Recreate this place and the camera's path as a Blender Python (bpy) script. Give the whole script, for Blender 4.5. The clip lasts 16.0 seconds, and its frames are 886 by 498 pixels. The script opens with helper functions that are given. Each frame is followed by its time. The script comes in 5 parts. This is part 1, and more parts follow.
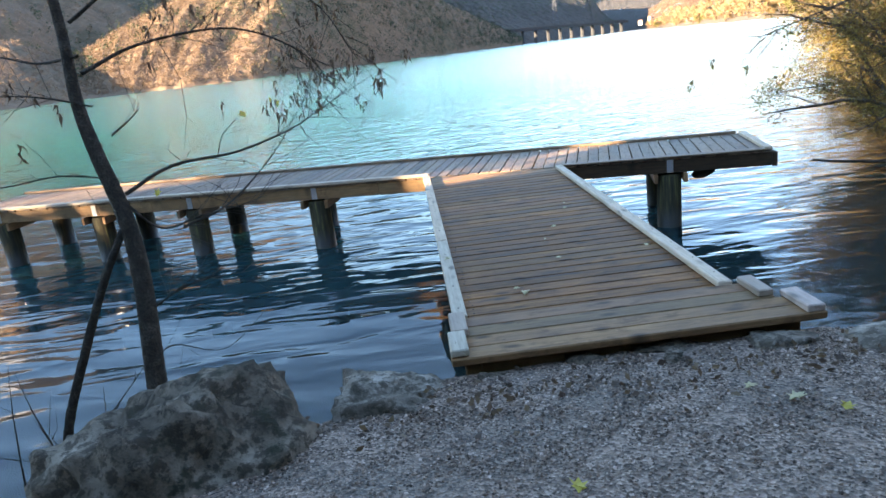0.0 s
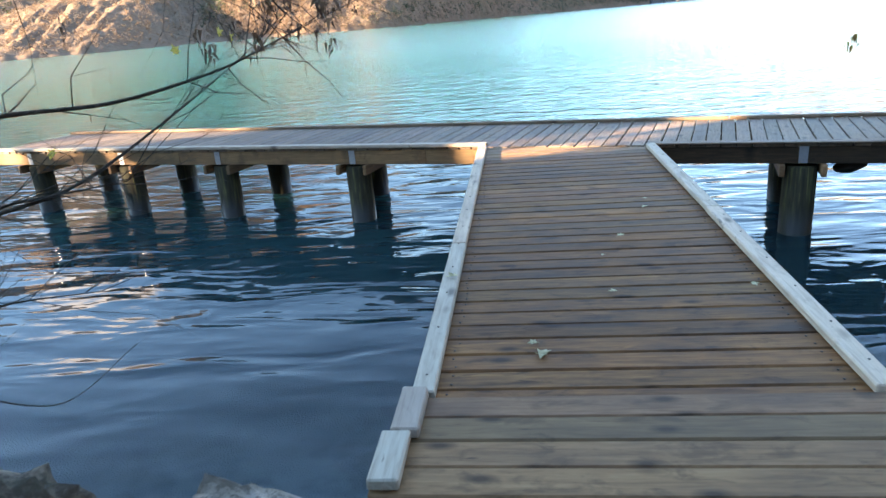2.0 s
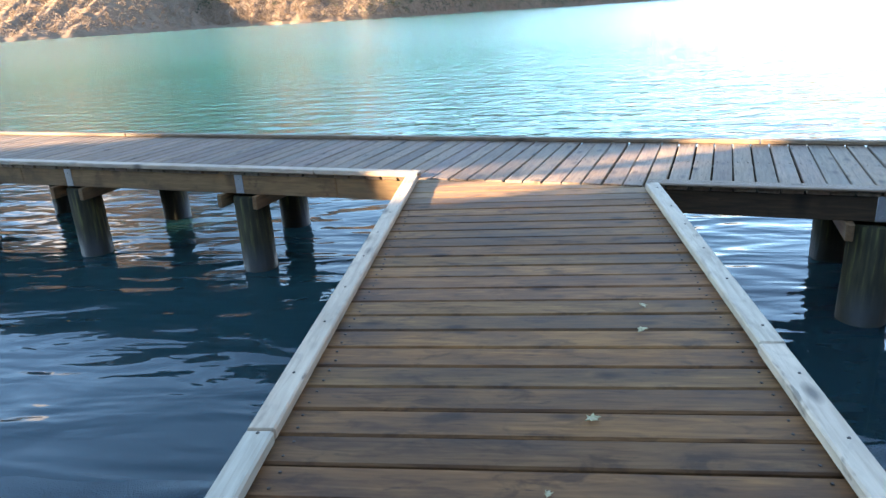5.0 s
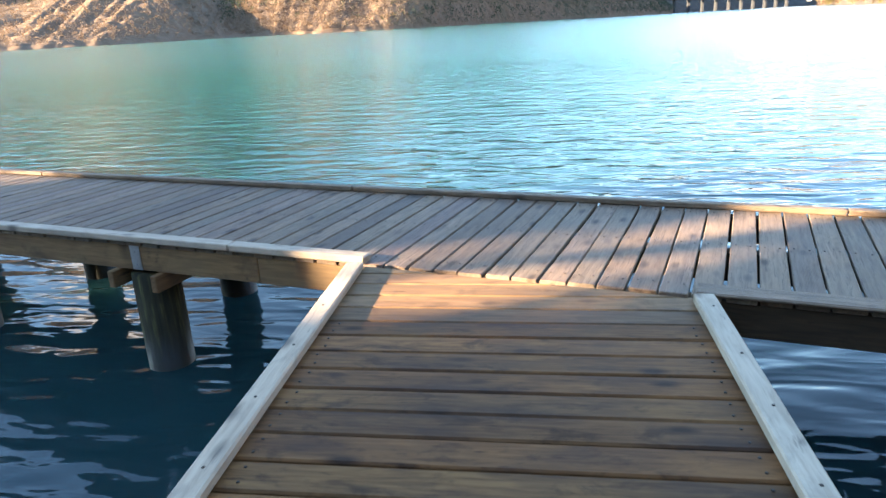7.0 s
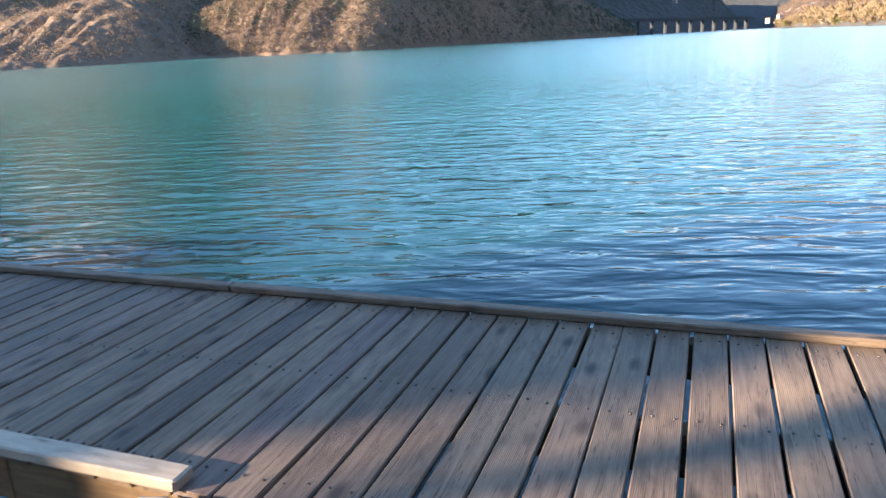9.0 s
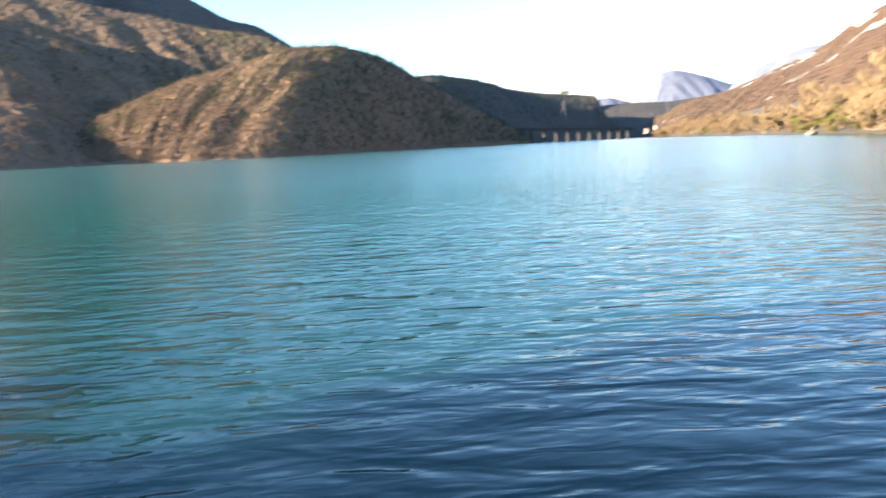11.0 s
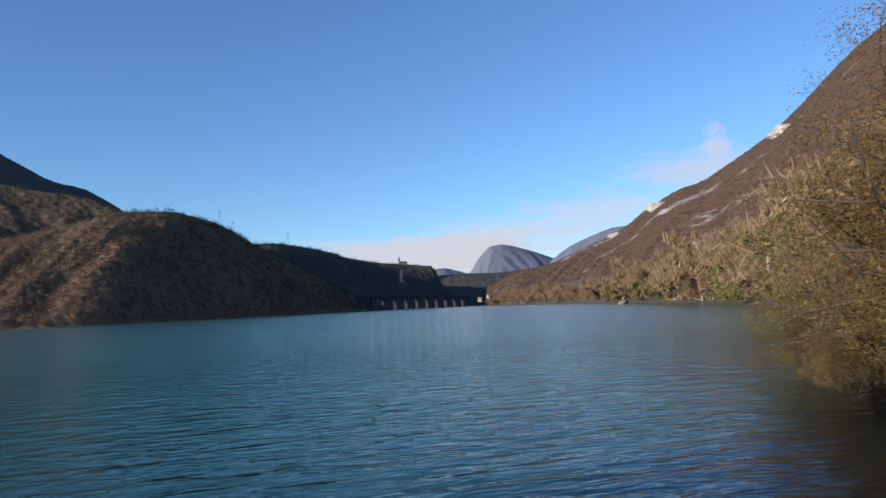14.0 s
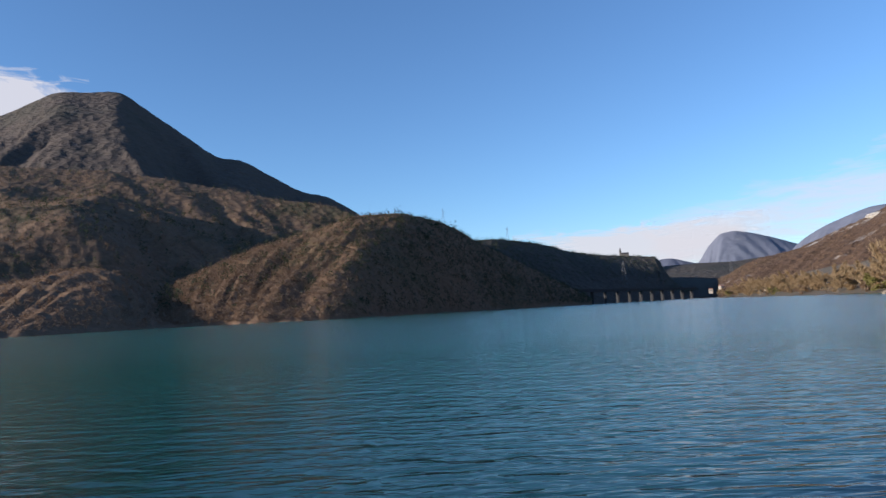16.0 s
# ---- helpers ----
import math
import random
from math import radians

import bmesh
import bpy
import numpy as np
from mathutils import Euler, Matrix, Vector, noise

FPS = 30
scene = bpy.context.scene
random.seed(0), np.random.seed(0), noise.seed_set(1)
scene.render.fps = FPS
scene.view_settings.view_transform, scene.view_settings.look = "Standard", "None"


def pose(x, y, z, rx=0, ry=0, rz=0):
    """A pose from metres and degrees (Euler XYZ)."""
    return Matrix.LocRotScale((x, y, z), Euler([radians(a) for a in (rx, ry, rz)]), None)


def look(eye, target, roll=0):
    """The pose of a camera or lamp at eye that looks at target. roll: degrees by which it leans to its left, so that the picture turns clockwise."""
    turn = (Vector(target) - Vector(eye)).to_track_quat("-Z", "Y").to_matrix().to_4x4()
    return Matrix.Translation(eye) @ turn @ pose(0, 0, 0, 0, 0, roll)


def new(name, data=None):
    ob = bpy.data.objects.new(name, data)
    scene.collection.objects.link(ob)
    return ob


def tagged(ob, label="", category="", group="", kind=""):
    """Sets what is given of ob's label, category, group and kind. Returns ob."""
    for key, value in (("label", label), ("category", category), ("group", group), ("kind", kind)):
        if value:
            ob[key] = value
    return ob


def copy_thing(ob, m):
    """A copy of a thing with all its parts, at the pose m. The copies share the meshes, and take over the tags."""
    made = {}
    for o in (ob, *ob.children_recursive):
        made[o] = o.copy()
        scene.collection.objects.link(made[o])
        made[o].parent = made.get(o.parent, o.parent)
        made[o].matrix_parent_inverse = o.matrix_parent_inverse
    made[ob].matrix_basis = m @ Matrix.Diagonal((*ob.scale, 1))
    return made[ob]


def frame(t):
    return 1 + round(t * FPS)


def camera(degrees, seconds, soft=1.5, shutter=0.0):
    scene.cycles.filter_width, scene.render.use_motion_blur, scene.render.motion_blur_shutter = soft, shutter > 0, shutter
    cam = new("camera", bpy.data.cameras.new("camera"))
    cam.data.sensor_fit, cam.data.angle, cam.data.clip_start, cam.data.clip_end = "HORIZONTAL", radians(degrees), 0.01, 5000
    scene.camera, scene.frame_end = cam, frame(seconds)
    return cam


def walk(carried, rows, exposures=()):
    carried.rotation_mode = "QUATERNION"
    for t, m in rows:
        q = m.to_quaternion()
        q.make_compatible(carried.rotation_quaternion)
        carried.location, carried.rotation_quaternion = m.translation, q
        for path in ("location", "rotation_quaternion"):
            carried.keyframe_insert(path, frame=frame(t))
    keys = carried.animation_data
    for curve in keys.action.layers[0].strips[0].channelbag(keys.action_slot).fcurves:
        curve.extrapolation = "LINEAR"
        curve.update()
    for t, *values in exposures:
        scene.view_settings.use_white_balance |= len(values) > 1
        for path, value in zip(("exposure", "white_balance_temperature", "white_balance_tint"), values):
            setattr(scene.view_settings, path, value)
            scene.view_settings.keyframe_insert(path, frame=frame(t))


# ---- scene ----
cam = camera(66.25, 16.0, soft=1.5, shutter=0.2)

# seconds, place, tilt, roll, heading
PATH = [
    (0.0, -1.184, -2.099, 2.882, -16.25, 6.46, -3.76),
    (0.5, -0.968, -1.629, 2.780, -18.18, 5.43, -0.38),
    (1.0, -0.760, -1.197, 2.721, -19.03, 5.17, 1.24),
    (1.5, -0.586, -0.666, 2.654, -18.68, 4.68, 4.95),
    (2.0, -0.494, -0.192, 2.619, -18.79, 4.38, 5.82),
    (2.5, -0.350, 0.392, 2.565, -18.99, 5.18, 8.30),
    (3.0, -0.271, 0.940, 2.524, -18.18, 3.44, 4.86),
    (3.5, -0.155, 1.515, 2.513, -18.70, 4.27, 5.05),
    (5.8, 0.005, 3.072, 2.402, -19.46, 2.28, 6.45),
    (6.0, 0.040, 3.284, 2.455, -19.46, 2.38, 6.68),
    (6.5, 0.128, 3.869, 2.474, -19.07, 3.15, 7.19),
    (7.0, 0.140, 4.402, 2.456, -18.47, 2.68, 7.55),
    (7.5, 0.176, 4.960, 2.485, -18.49, 3.01, 6.92),
    (8.0, 0.199, 5.419, 2.455, -17.61, 3.17, 6.53),
    (8.5, 0.140, 5.906, 2.456, -17.15, 2.44, 5.29),
    (10.8, 0.595, 7.547, 2.471, -11.10, 3.27, 4.29),
    (11.0, 0.565, 7.519, 2.468, -8.70, 2.52, -2.93),
    (11.5, 0.508, 7.467, 2.468, -4.91, 1.42, -13.70),
    (12.0, 0.479, 7.442, 2.469, -1.33, 0.90, -23.09),
    (12.5, 0.464, 7.438, 2.470, 2.22, 1.69, -30.73),
    (13.0, 0.450, 7.443, 2.469, 4.86, 2.42, -28.99),
    (13.5, 0.427, 7.444, 2.469, 5.17, 2.38, -23.49),
    (14.0, 0.396, 7.441, 2.470, 4.80, 2.37, -16.29),
    (14.5, 0.364, 7.431, 2.476, 4.43, 2.41, -10.16),
    (15.0, 0.355, 7.428, 2.474, 4.87, 2.31, -6.28),
    (15.5, 0.338, 7.410, 2.471, 4.82, 2.47, -2.31),
    (16.0, 0.300, 7.376, 2.470, 5.09, 2.82, 2.14),
]
walk(cam, [(t, pose(x, y, z, 90 + tilt, roll, head)) for t, x, y, z, tilt, roll, head in PATH],
     [(0.0, 3.75, 8900, 14), (3.7, 3.9, 9000, 14), (5.8, 3.85, 8700, 13), (7.5, 3.55, 8300, 12), (8.0, 3.35, 7800, 12), (8.7, 2.95, 7100, 12), (10.8, 2.85, 7600, 11), (11.2, 2.5, 7200, 11), (11.5, 2.05, 7000, 11), (12.0, 1.48, 6600, 11), (12.6, 1.05, 6350, 12), (13.2, 0.85, 6300, 12), (14.0, 0.75, 6300, 13), (15.0, 0.75, 6350, 13), (16.0, 0.9, 6400, 13)])

# ---- sky and sun ----
SUN_ELEVATION = radians(14)
SUN_FROM = Vector((-0.92, -0.39, 0)).normalized()
world = bpy.data.worlds.new("sky")
scene.world = world
world.use_nodes = True
wn = world.node_tree
sky = wn.nodes.new("ShaderNodeTexSky")
sky.sky_type = "NISHITA"
sky.sun_disc = False
sky.sun_elevation = SUN_ELEVATION
sky.sun_rotation = math.atan2(SUN_FROM.x, SUN_FROM.y)
sky.altitude = 200
sky.air_density, sky.dust_density, sky.ozone_density = 1.0, 0.1, 5.0
wn.nodes["Background"].inputs[1].default_value = 0.11
wn.links.new(sky.outputs[0], wn.nodes["Background"].inputs[0])

sun = new("sun", bpy.data.lights.new("sun", "SUN"))
sun.data.energy, sun.data.angle, sun.data.color = 4.4, radians(0.55), (1.0, 0.92, 0.82)
sun_at = Vector((SUN_FROM.x * math.cos(SUN_ELEVATION), SUN_FROM.y * math.cos(SUN_ELEVATION), math.sin(SUN_ELEVATION)))
sun.matrix_world = look(sun_at * 100, (0, 0, 0))

# ---- material kit ----


class Nodes:
    """Short hand for building one node material."""

    def __init__(self, name):
        self.mat = bpy.data.materials.new(name)
        self.mat.use_nodes = True
        self.tree = self.mat.node_tree
        self.bsdf = self.tree.nodes["Principled BSDF"]
        self.out = self.tree.nodes["Material Output"]

    def node(self, kind, **sockets):
        n = self.tree.nodes.new("ShaderNode" + kind)
        for k, v in sockets.items():
            n.inputs[k.replace("_", " ")].default_value = v
        return n

    def link(self, a, b):
        self.tree.links.new(a, b)

    def coords(self, kind="Object", scale=(1, 1, 1), jitter=False):
        tc = self.node("TexCoord")
        src = tc.outputs[kind] if kind != "Position" else self.node("NewGeometry").outputs["Position"]
        mp = self.node("Mapping")
        mp.inputs["Scale"].default_value = scale
        self.link(src, mp.inputs["Vector"])
        if jitter:
            oi = self.node("ObjectInfo")
            mu = self.node("Math")
            mu.operation = "MULTIPLY"
            mu.inputs[1].default_value = 57.0
            self.link(oi.outputs["Random"], mu.inputs[0])
            co = self.node("CombineXYZ")
            for i in range(3):
                self.link(mu.outputs[0], co.inputs[i])
            self.link(co.outputs[0], mp.inputs["Location"])
        return mp.outputs[0]

    def noise(self, vec, scale, detail=4, rough=0.55, distort=0.0):
        n = self.node("TexNoise", Scale=scale, Detail=detail, Roughness=rough, Distortion=distort)
        self.link(vec, n.inputs["Vector"])
        return n.outputs[0]

    def voronoi(self, vec, scale, out="Distance"):
        n = self.node("TexVoronoi", Scale=scale)
        self.link(vec, n.inputs["Vector"])
        return n.outputs[out]

    def ramp(self, fac, stops):
        r = self.node("ValToRGB")
        e = r.color_ramp.elements
        while len(e) < len(stops):
            e.new(0.5)
        for el, (p, c) in zip(e, stops):
            el.position = p
            el.color = (*c, 1) if isinstance(c, tuple) else (c, c, c, 1)
        self.link(fac, r.inputs[0])
        return r.outputs[0]

    def mix(self, fac, a, b, how="MIX"):
        m = self.node("Mix")
        m.data_type, m.blend_type = "RGBA", how
        if isinstance(fac, (int, float)):
            m.inputs[0].default_value = fac
        else:
            self.link(fac, m.inputs[0])
        for v, s in ((a, m.inputs[6]), (b, m.inputs[7])):
            if isinstance(v, tuple):
                s.default_value = (*v, 1)
            else:
                self.link(v, s)
        return m.outputs[2]

    def bump(self, height, strength, distance, below=None):
        b = self.node("Bump", Strength=strength, Distance=distance)
        self.link(height, b.inputs["Height"])
        if below is not None:
            self.link(below, b.inputs["Normal"])
        return b.outputs[0]

    def done(self, color, rough=0.7, normal=None, metal=0.0, spec=0.5):
        s = self.bsdf.inputs
        if isinstance(color, tuple):
            s["Base Color"].default_value = (*color, 1)
        else:
            self.link(color, s["Base Color"])
        if isinstance(rough, (int, float)):
            s["Roughness"].default_value = rough
        else:
            self.link(rough, s["Roughness"])
        if normal is not None:
            self.link(normal, s["Normal"])
        s["Metallic"].default_value = metal
        s["Specular IOR Level"].default_value = spec
        return self.mat


def wood_material(name, light, mid, dark, rough=0.7, stain=0.5, grooves=0.0):
    """Plank wood; the grain runs along each plank's own x axis."""
    n = Nodes(name)
    long = n.coords("Object", (1.2, 14, 14), True)
    wide = n.coords("Object", (1.0, 3.0, 3.0), True)
    grain = n.noise(long, 3.0, 6, 0.6, 0.6)
    patch = n.noise(wide, 1.6, 4, 0.6)
    oi = n.node("ObjectInfo")
    c = n.ramp(grain, [(0.18, dark), (0.48, mid), (0.82, light)])
    c = n.mix(n.ramp(patch, [(0.42, 0.0), (0.68, stain)]), c, dark)
    tone = n.ramp(oi.outputs["Random"], [(0.0, (0.70, 0.66, 0.64)), (0.25, (1.05, 0.93, 0.80)), (0.5, (0.86, 0.88, 0.82)), (0.75, (1.25, 1.14, 0.98)), (1.0, (1.0, 0.90, 0.92))])
    c = n.mix(1.0, c, tone, "MULTIPLY")
    knots = n.voronoi(n.coords("Object", (2.6, 6.5, 1.0), True), 1.0)
    c = n.mix(n.ramp(knots, [(0.07, 0.85), (0.22, 0.0)]), c, tuple(v * 0.4 for v in dark))
    # foot-worn blotches of old stain
    blotch = n.noise(n.coords("Object", (3.2, 7.0, 3.0), True), 1.5, 5, 0.65, 0.5)
    c = n.mix(n.ramp(blotch, [(0.53, 0.0), (0.66, stain * 0.7)]), c, tuple(v * 0.6 for v in dark))
    split = n.noise(n.coords("Object", (0.9, 30, 30), True), 1.3, 3, 0.5)
    c = n.mix(n.ramp(split, [(0.488, 0.0), (0.497, 0.75), (0.503, 0.75), (0.512, 0.0)]), c, tuple(v * 0.5 for v in dark)) if grooves else c
    smudge = n.noise(n.coords("Object", (5.0, 26, 10), True), 1.0, 3, 0.6)
    c = n.mix(n.ramp(smudge, [(0.66, 0.0), (0.74, 0.7)]), c, tuple(v * 0.45 for v in dark))
    h = n.bump(grain, 0.35, 0.003)
    if grooves:
        ridge = n.node("TexWave", Scale=44.0)
        ridge.bands_direction = "Y"
        n.link(n.coords("Object"), ridge.inputs["Vector"])
        h = n.bump(ridge.outputs[1], grooves, 0.0012, h)
    return n.done(c, n.ramp(patch, [(0.3, rough + 0.15), (0.8, rough - 0.05)]), h, spec=0.22)


GANG_WOOD = wood_material("brown_decking", (0.31, 0.148, 0.056), (0.185, 0.081, 0.030), (0.054, 0.022, 0.009), 0.62, 0.85)
DECK_WOOD = wood_material("weathered_decking", (0.262, 0.188, 0.138), (0.183, 0.129, 0.093), (0.094, 0.063, 0.044), 0.54, 0.5, 0.6)
KERB_WOOD = wood_material("pale_kerb_wood", (0.57, 0.465, 0.365), (0.46, 0.37, 0.29), (0.28, 0.21, 0.155), 0.6, 0.4)
BEAM_WOOD = wood_material("beam_wood", (0.31, 0.195, 0.10), (0.22, 0.133, 0.068), (0.11, 0.065, 0.036), 0.65, 0.6)
# dark copy of the beam wood, with the shade put into its colour
SHADED_BEAM_WOOD = wood_material("shaded_beam_wood", (0.085, 0.05, 0.028), (0.05, 0.03, 0.017), (0.02, 0.013, 0.009), 0.75, 0.6)
FRESH_WOOD = wood_material("new_larch_planks", (0.30, 0.172, 0.088), (0.21, 0.115, 0.057), (0.10, 0.053, 0.027), 0.6, 0.7)


def post_material():
    n = Nodes("wet_post_wood")
    p = n.coords("Position")
    streak = n.noise(n.coords("Object", (14, 14, 1.2), True), 2.0, 5)
    c = n.ramp(streak, [(0.3, (0.014, 0.011, 0.007)), (0.55, (0.036, 0.030, 0.014)), (0.75, (0.10, 0.094, 0.032))])
    sep = n.node("SeparateXYZ")
    n.link(p, sep.inputs[0])
    wet = n.ramp(sep.outputs[2], [(0.10, 1.0), (0.32, 0.0)])
    c = n.mix(wet, c, (0.025, 0.024, 0.018))
    return n.done(c, n.ramp(sep.outputs[2], [(0.1, 0.4), (0.35, 0.85)]), n.bump(streak, 0.6, 0.01), spec=0.2)


POST_WOOD = post_material()


def stone_material(name, a, b, c3, moss=0.0, scale=1.0):
    n = Nodes(name)
    v = n.coords("Object", (scale,) * 3)
    big = n.noise(v, 2.2, 6, 0.62)
    fine = n.noise(v, 14.0, 6, 0.7)
    col = n.ramp(big, [(0.32, c3), (0.5, a), (0.68, b)])
    col = n.mix(n.ramp(fine, [(0.46, 0.0), (0.56, 0.8)]), col, c3)
    if moss:
        col = n.mix(n.ramp(n.noise(v, 3.4, 5, 0.7), [(0.55, 0.0), (0.66, moss)]), col, (0.035, 0.034, 0.02))
    hb = n.bump(fine, 0.8, 0.02, n.bump(big, 0.8, 0.08))
    return n.done(col, 0.9, hb, spec=0.2)


BOULDER = stone_material("mossy_limestone", (0.16, 0.122, 0.085), (0.32, 0.255, 0.19), (0.03, 0.022, 0.014), 0.95)
PALE_STONE = stone_material("pale_limestone", (0.22, 0.175, 0.13), (0.52, 0.45, 0.37), (0.06, 0.046, 0.032), 0.6)

PALE_CRAG = stone_material("pale_crag", (0.40, 0.38, 0.34), (0.58, 0.55, 0.50), (0.20, 0.16, 0.12), 0.0, 0.06)


def smooth_step(n, value, low, high):
    m = n.node("MapRange")
    m.inputs["From Min"].default_value = low
    m.inputs["From Max"].default_value = high
    n.link(value, m.inputs["Value"])
    return m.outputs[0]


def gravel_material():
    n = Nodes("gravel_ground")
    v = n.coords("Position")
    cell = n.node("TexVoronoi", Scale=58.0)
    n.link(v, cell.inputs["Vector"])
    grit = n.noise(v, 60, 4, 0.7)
    big = n.noise(v, 1.3, 5, 0.6)
    sep = n.node("SeparateColor")
    n.link(cell.outputs["Color"], sep.inputs[0])
    c = n.ramp(sep.outputs[0], [(0.0, (0.066, 0.045, 0.031)), (0.5, (0.215, 0.143, 0.102)), (1.0, (0.41, 0.285, 0.21))])
    c = n.mix(n.ramp(big, [(0.45, 0.0), (0.65, 0.6)]), c, (0.11, 0.09, 0.07))
    sx = n.node("SeparateXYZ")
    n.link(v, sx.inputs[0])
    c = n.mix(n.ramp(sx.outputs[2], [(0.0, 1.0), (0.06, 0.0)]), c, n.ramp(big, [(0.35, (0.15, 0.16, 0.14)), (0.6, (0.42, 0.42, 0.38))]))
    # bed colour darkens from 0.75 to 1.3 m below the water
    deep_bed = n.node("MapRange")
    for k, val in (("From Min", -1.3), ("From Max", -0.75), ("To Min", 1.0), ("To Max", 0.0)):
        deep_bed.inputs[k].default_value = val
    n.link(sx.outputs[2], deep_bed.inputs["Value"])
    c = n.mix(deep_bed.outputs[0], c, (0.05, 0.055, 0.04))
    far = n.node("VectorMath")
    far.operation = "LENGTH"
    n.link(v, far.inputs[0])
    earth = n.ramp(n.noise(v, 0.9, 6, 0.65), [(0.3, (0.05, 0.04, 0.028)), (0.7, (0.13, 0.10, 0.06))])
    c = n.mix(smooth_step(n, far.outputs["Value"], 4.0, 7.0), c, earth)
    hb = n.bump(grit, 0.4, 0.006, n.bump(cell.outputs["Distance"], 0.9, 0.018))
    return n.done(c, 0.9, hb)


GRAVEL = gravel_material()


def island_material(name, stops, rough=0.85):
    n = Nodes(name)
    g = n.node("NewGeometry")
    c = n.ramp(g.outputs["Random Per Island"], stops)
    fine = n.noise(n.coords("Position"), 90, 3)
    c = n.mix(0.25, c, n.ramp(fine, [(0.3, (0.05, 0.045, 0.04)), (0.7, (0.6, 0.55, 0.5))]), "OVERLAY")
    return n.done(c, rough)


PEBBLE = island_material("loose_pebbles", [(0.0, (0.05, 0.034, 0.023)), (0.45, (0.205, 0.135, 0.095)), (0.85, (0.39, 0.268, 0.195)), (1.0, (0.62, 0.47, 0.37))])


def water_material():
    n = Nodes("lake_water")
    big = n.noise(n.coords("Position", (0.46, 1.25, 1)), 1.5, 2, 0.5, 0.5)
    mid = n.noise(n.coords("Position", (1.05, 3.2, 1)), 1.4, 2, 0.5, 0.6)
    slow = n.noise(n.coords("Position", (0.012, 0.03, 1)), 1.0, 3)
    lee = n.node("SeparateXYZ")
    n.link(n.coords("Position"), lee.inputs[0])
    calm = n.node("MapRange")  # the bank shelters the water behind the jetty
    for k, val in (("From Min", 3.0), ("From Max", 16.0), ("To Min", 0.03), ("To Max", 0.36)):
        calm.inputs[k].default_value = val
    n.link(lee.outputs[1], calm.inputs["Value"])
    ripple = n.node("Bump", Distance=0.07)
    n.link(calm.outputs[0], ripple.inputs["Strength"])
    n.link(mid, ripple.inputs["Height"])
    swell = n.node("Bump", Distance=0.17)
    low = n.node("MapRange")
    for k, val in (("From Min", 2.0), ("From Max", 8.0), ("To Min", 0.13), ("To Max", 0.40)):
        low.inputs[k].default_value = val
    n.link(lee.outputs[1], low.inputs["Value"])
    n.link(low.outputs[0], swell.inputs["Strength"])
    n.link(big, swell.inputs["Height"])
    n.link(swell.outputs[0], ripple.inputs["Normal"])
    h = ripple.outputs[0]
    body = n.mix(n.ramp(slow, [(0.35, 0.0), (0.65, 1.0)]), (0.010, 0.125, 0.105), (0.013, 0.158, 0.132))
    # by the jetty the colour holds bank shade and clear depth, milky further out
    shade_to_milky = n.ramp(smooth_step(n, lee.outputs[1], 7.0, 67.0), [(0.0, 0.0), (0.08, 0.11), (0.22, 0.34), (0.5, 0.82), (1.0, 1.0)])
    body = n.mix(shade_to_milky, (0.007, 0.029, 0.032), body)
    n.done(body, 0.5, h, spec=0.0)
    # light spreads through the milky water before it comes back out
    n.bsdf.subsurface_method = "BURLEY"
    n.bsdf.inputs["Subsurface Weight"].default_value = 1.0
    n.bsdf.inputs["Subsurface Radius"].default_value = (0.6, 1.0, 1.0)
    n.bsdf.inputs["Subsurface Scale"].default_value = 2.0
    clear = n.node("BsdfTransparent")
    clear.inputs[0].default_value = (0.66, 0.82, 0.86, 1)
    # the lake is clear over the shallows by the bank and turbid further out
    def fade(value, near, far, most):
        m = n.node("MapRange")
        for k, val in (("From Min", near), ("From Max", far), ("To Min", most), ("To Max", 0.0)):
            m.inputs[k].default_value = val
        n.link(value, m.inputs["Value"])
        return m.outputs[0]

    def calc(how, a, c):
        m = n.node("Math")
        m.operation = how
        for k, val in ((0, a), (1, c)):
            if isinstance(val, float):
                m.inputs[k].default_value = val
            else:
                n.link(val, m.inputs[k])
        return m.outputs[0]

    x, y = lee.outputs[0], lee.outputs[1]
    bank = calc("SUBTRACT", calc("MULTIPLY", y, 0.51), calc("MULTIPLY", x, 0.86))
    shallow = calc("MAXIMUM", fade(y, 2.4, 6.2, 0.86), calc("MULTIPLY", fade(bank, -2.5, 2.5, 0.8), fade(y, 25.0, 50.0, 1.0)))
    under = n.node("MixShader")
    n.link(shallow, under.inputs[0])
    n.link(n.bsdf.outputs[0], under.inputs[1])
    n.link(clear.outputs[0], under.inputs[2])
    gloss = n.node("BsdfGlossy")
    n.link(n.ramp(smooth_step(n, lee.outputs[1], 8.0, 60.0), [(0.0, 0.025), (0.3, 0.07), (1.0, 0.14)]), gloss.inputs["Roughness"])
    n.link(h, gloss.inputs["Normal"])
    fresnel = n.node("Fresnel", IOR=1.333)
    n.link(h, fresnel.inputs["Normal"])
    mixer = n.node("MixShader")
    n.link(fresnel.outputs[0], mixer.inputs[0])
    n.link(under.outputs[0], mixer.inputs[1])
    n.link(gloss.outputs[0], mixer.inputs[2])
    n.link(mixer.outputs[0], n.out.inputs[0])
    return n.mat


WATER = water_material()


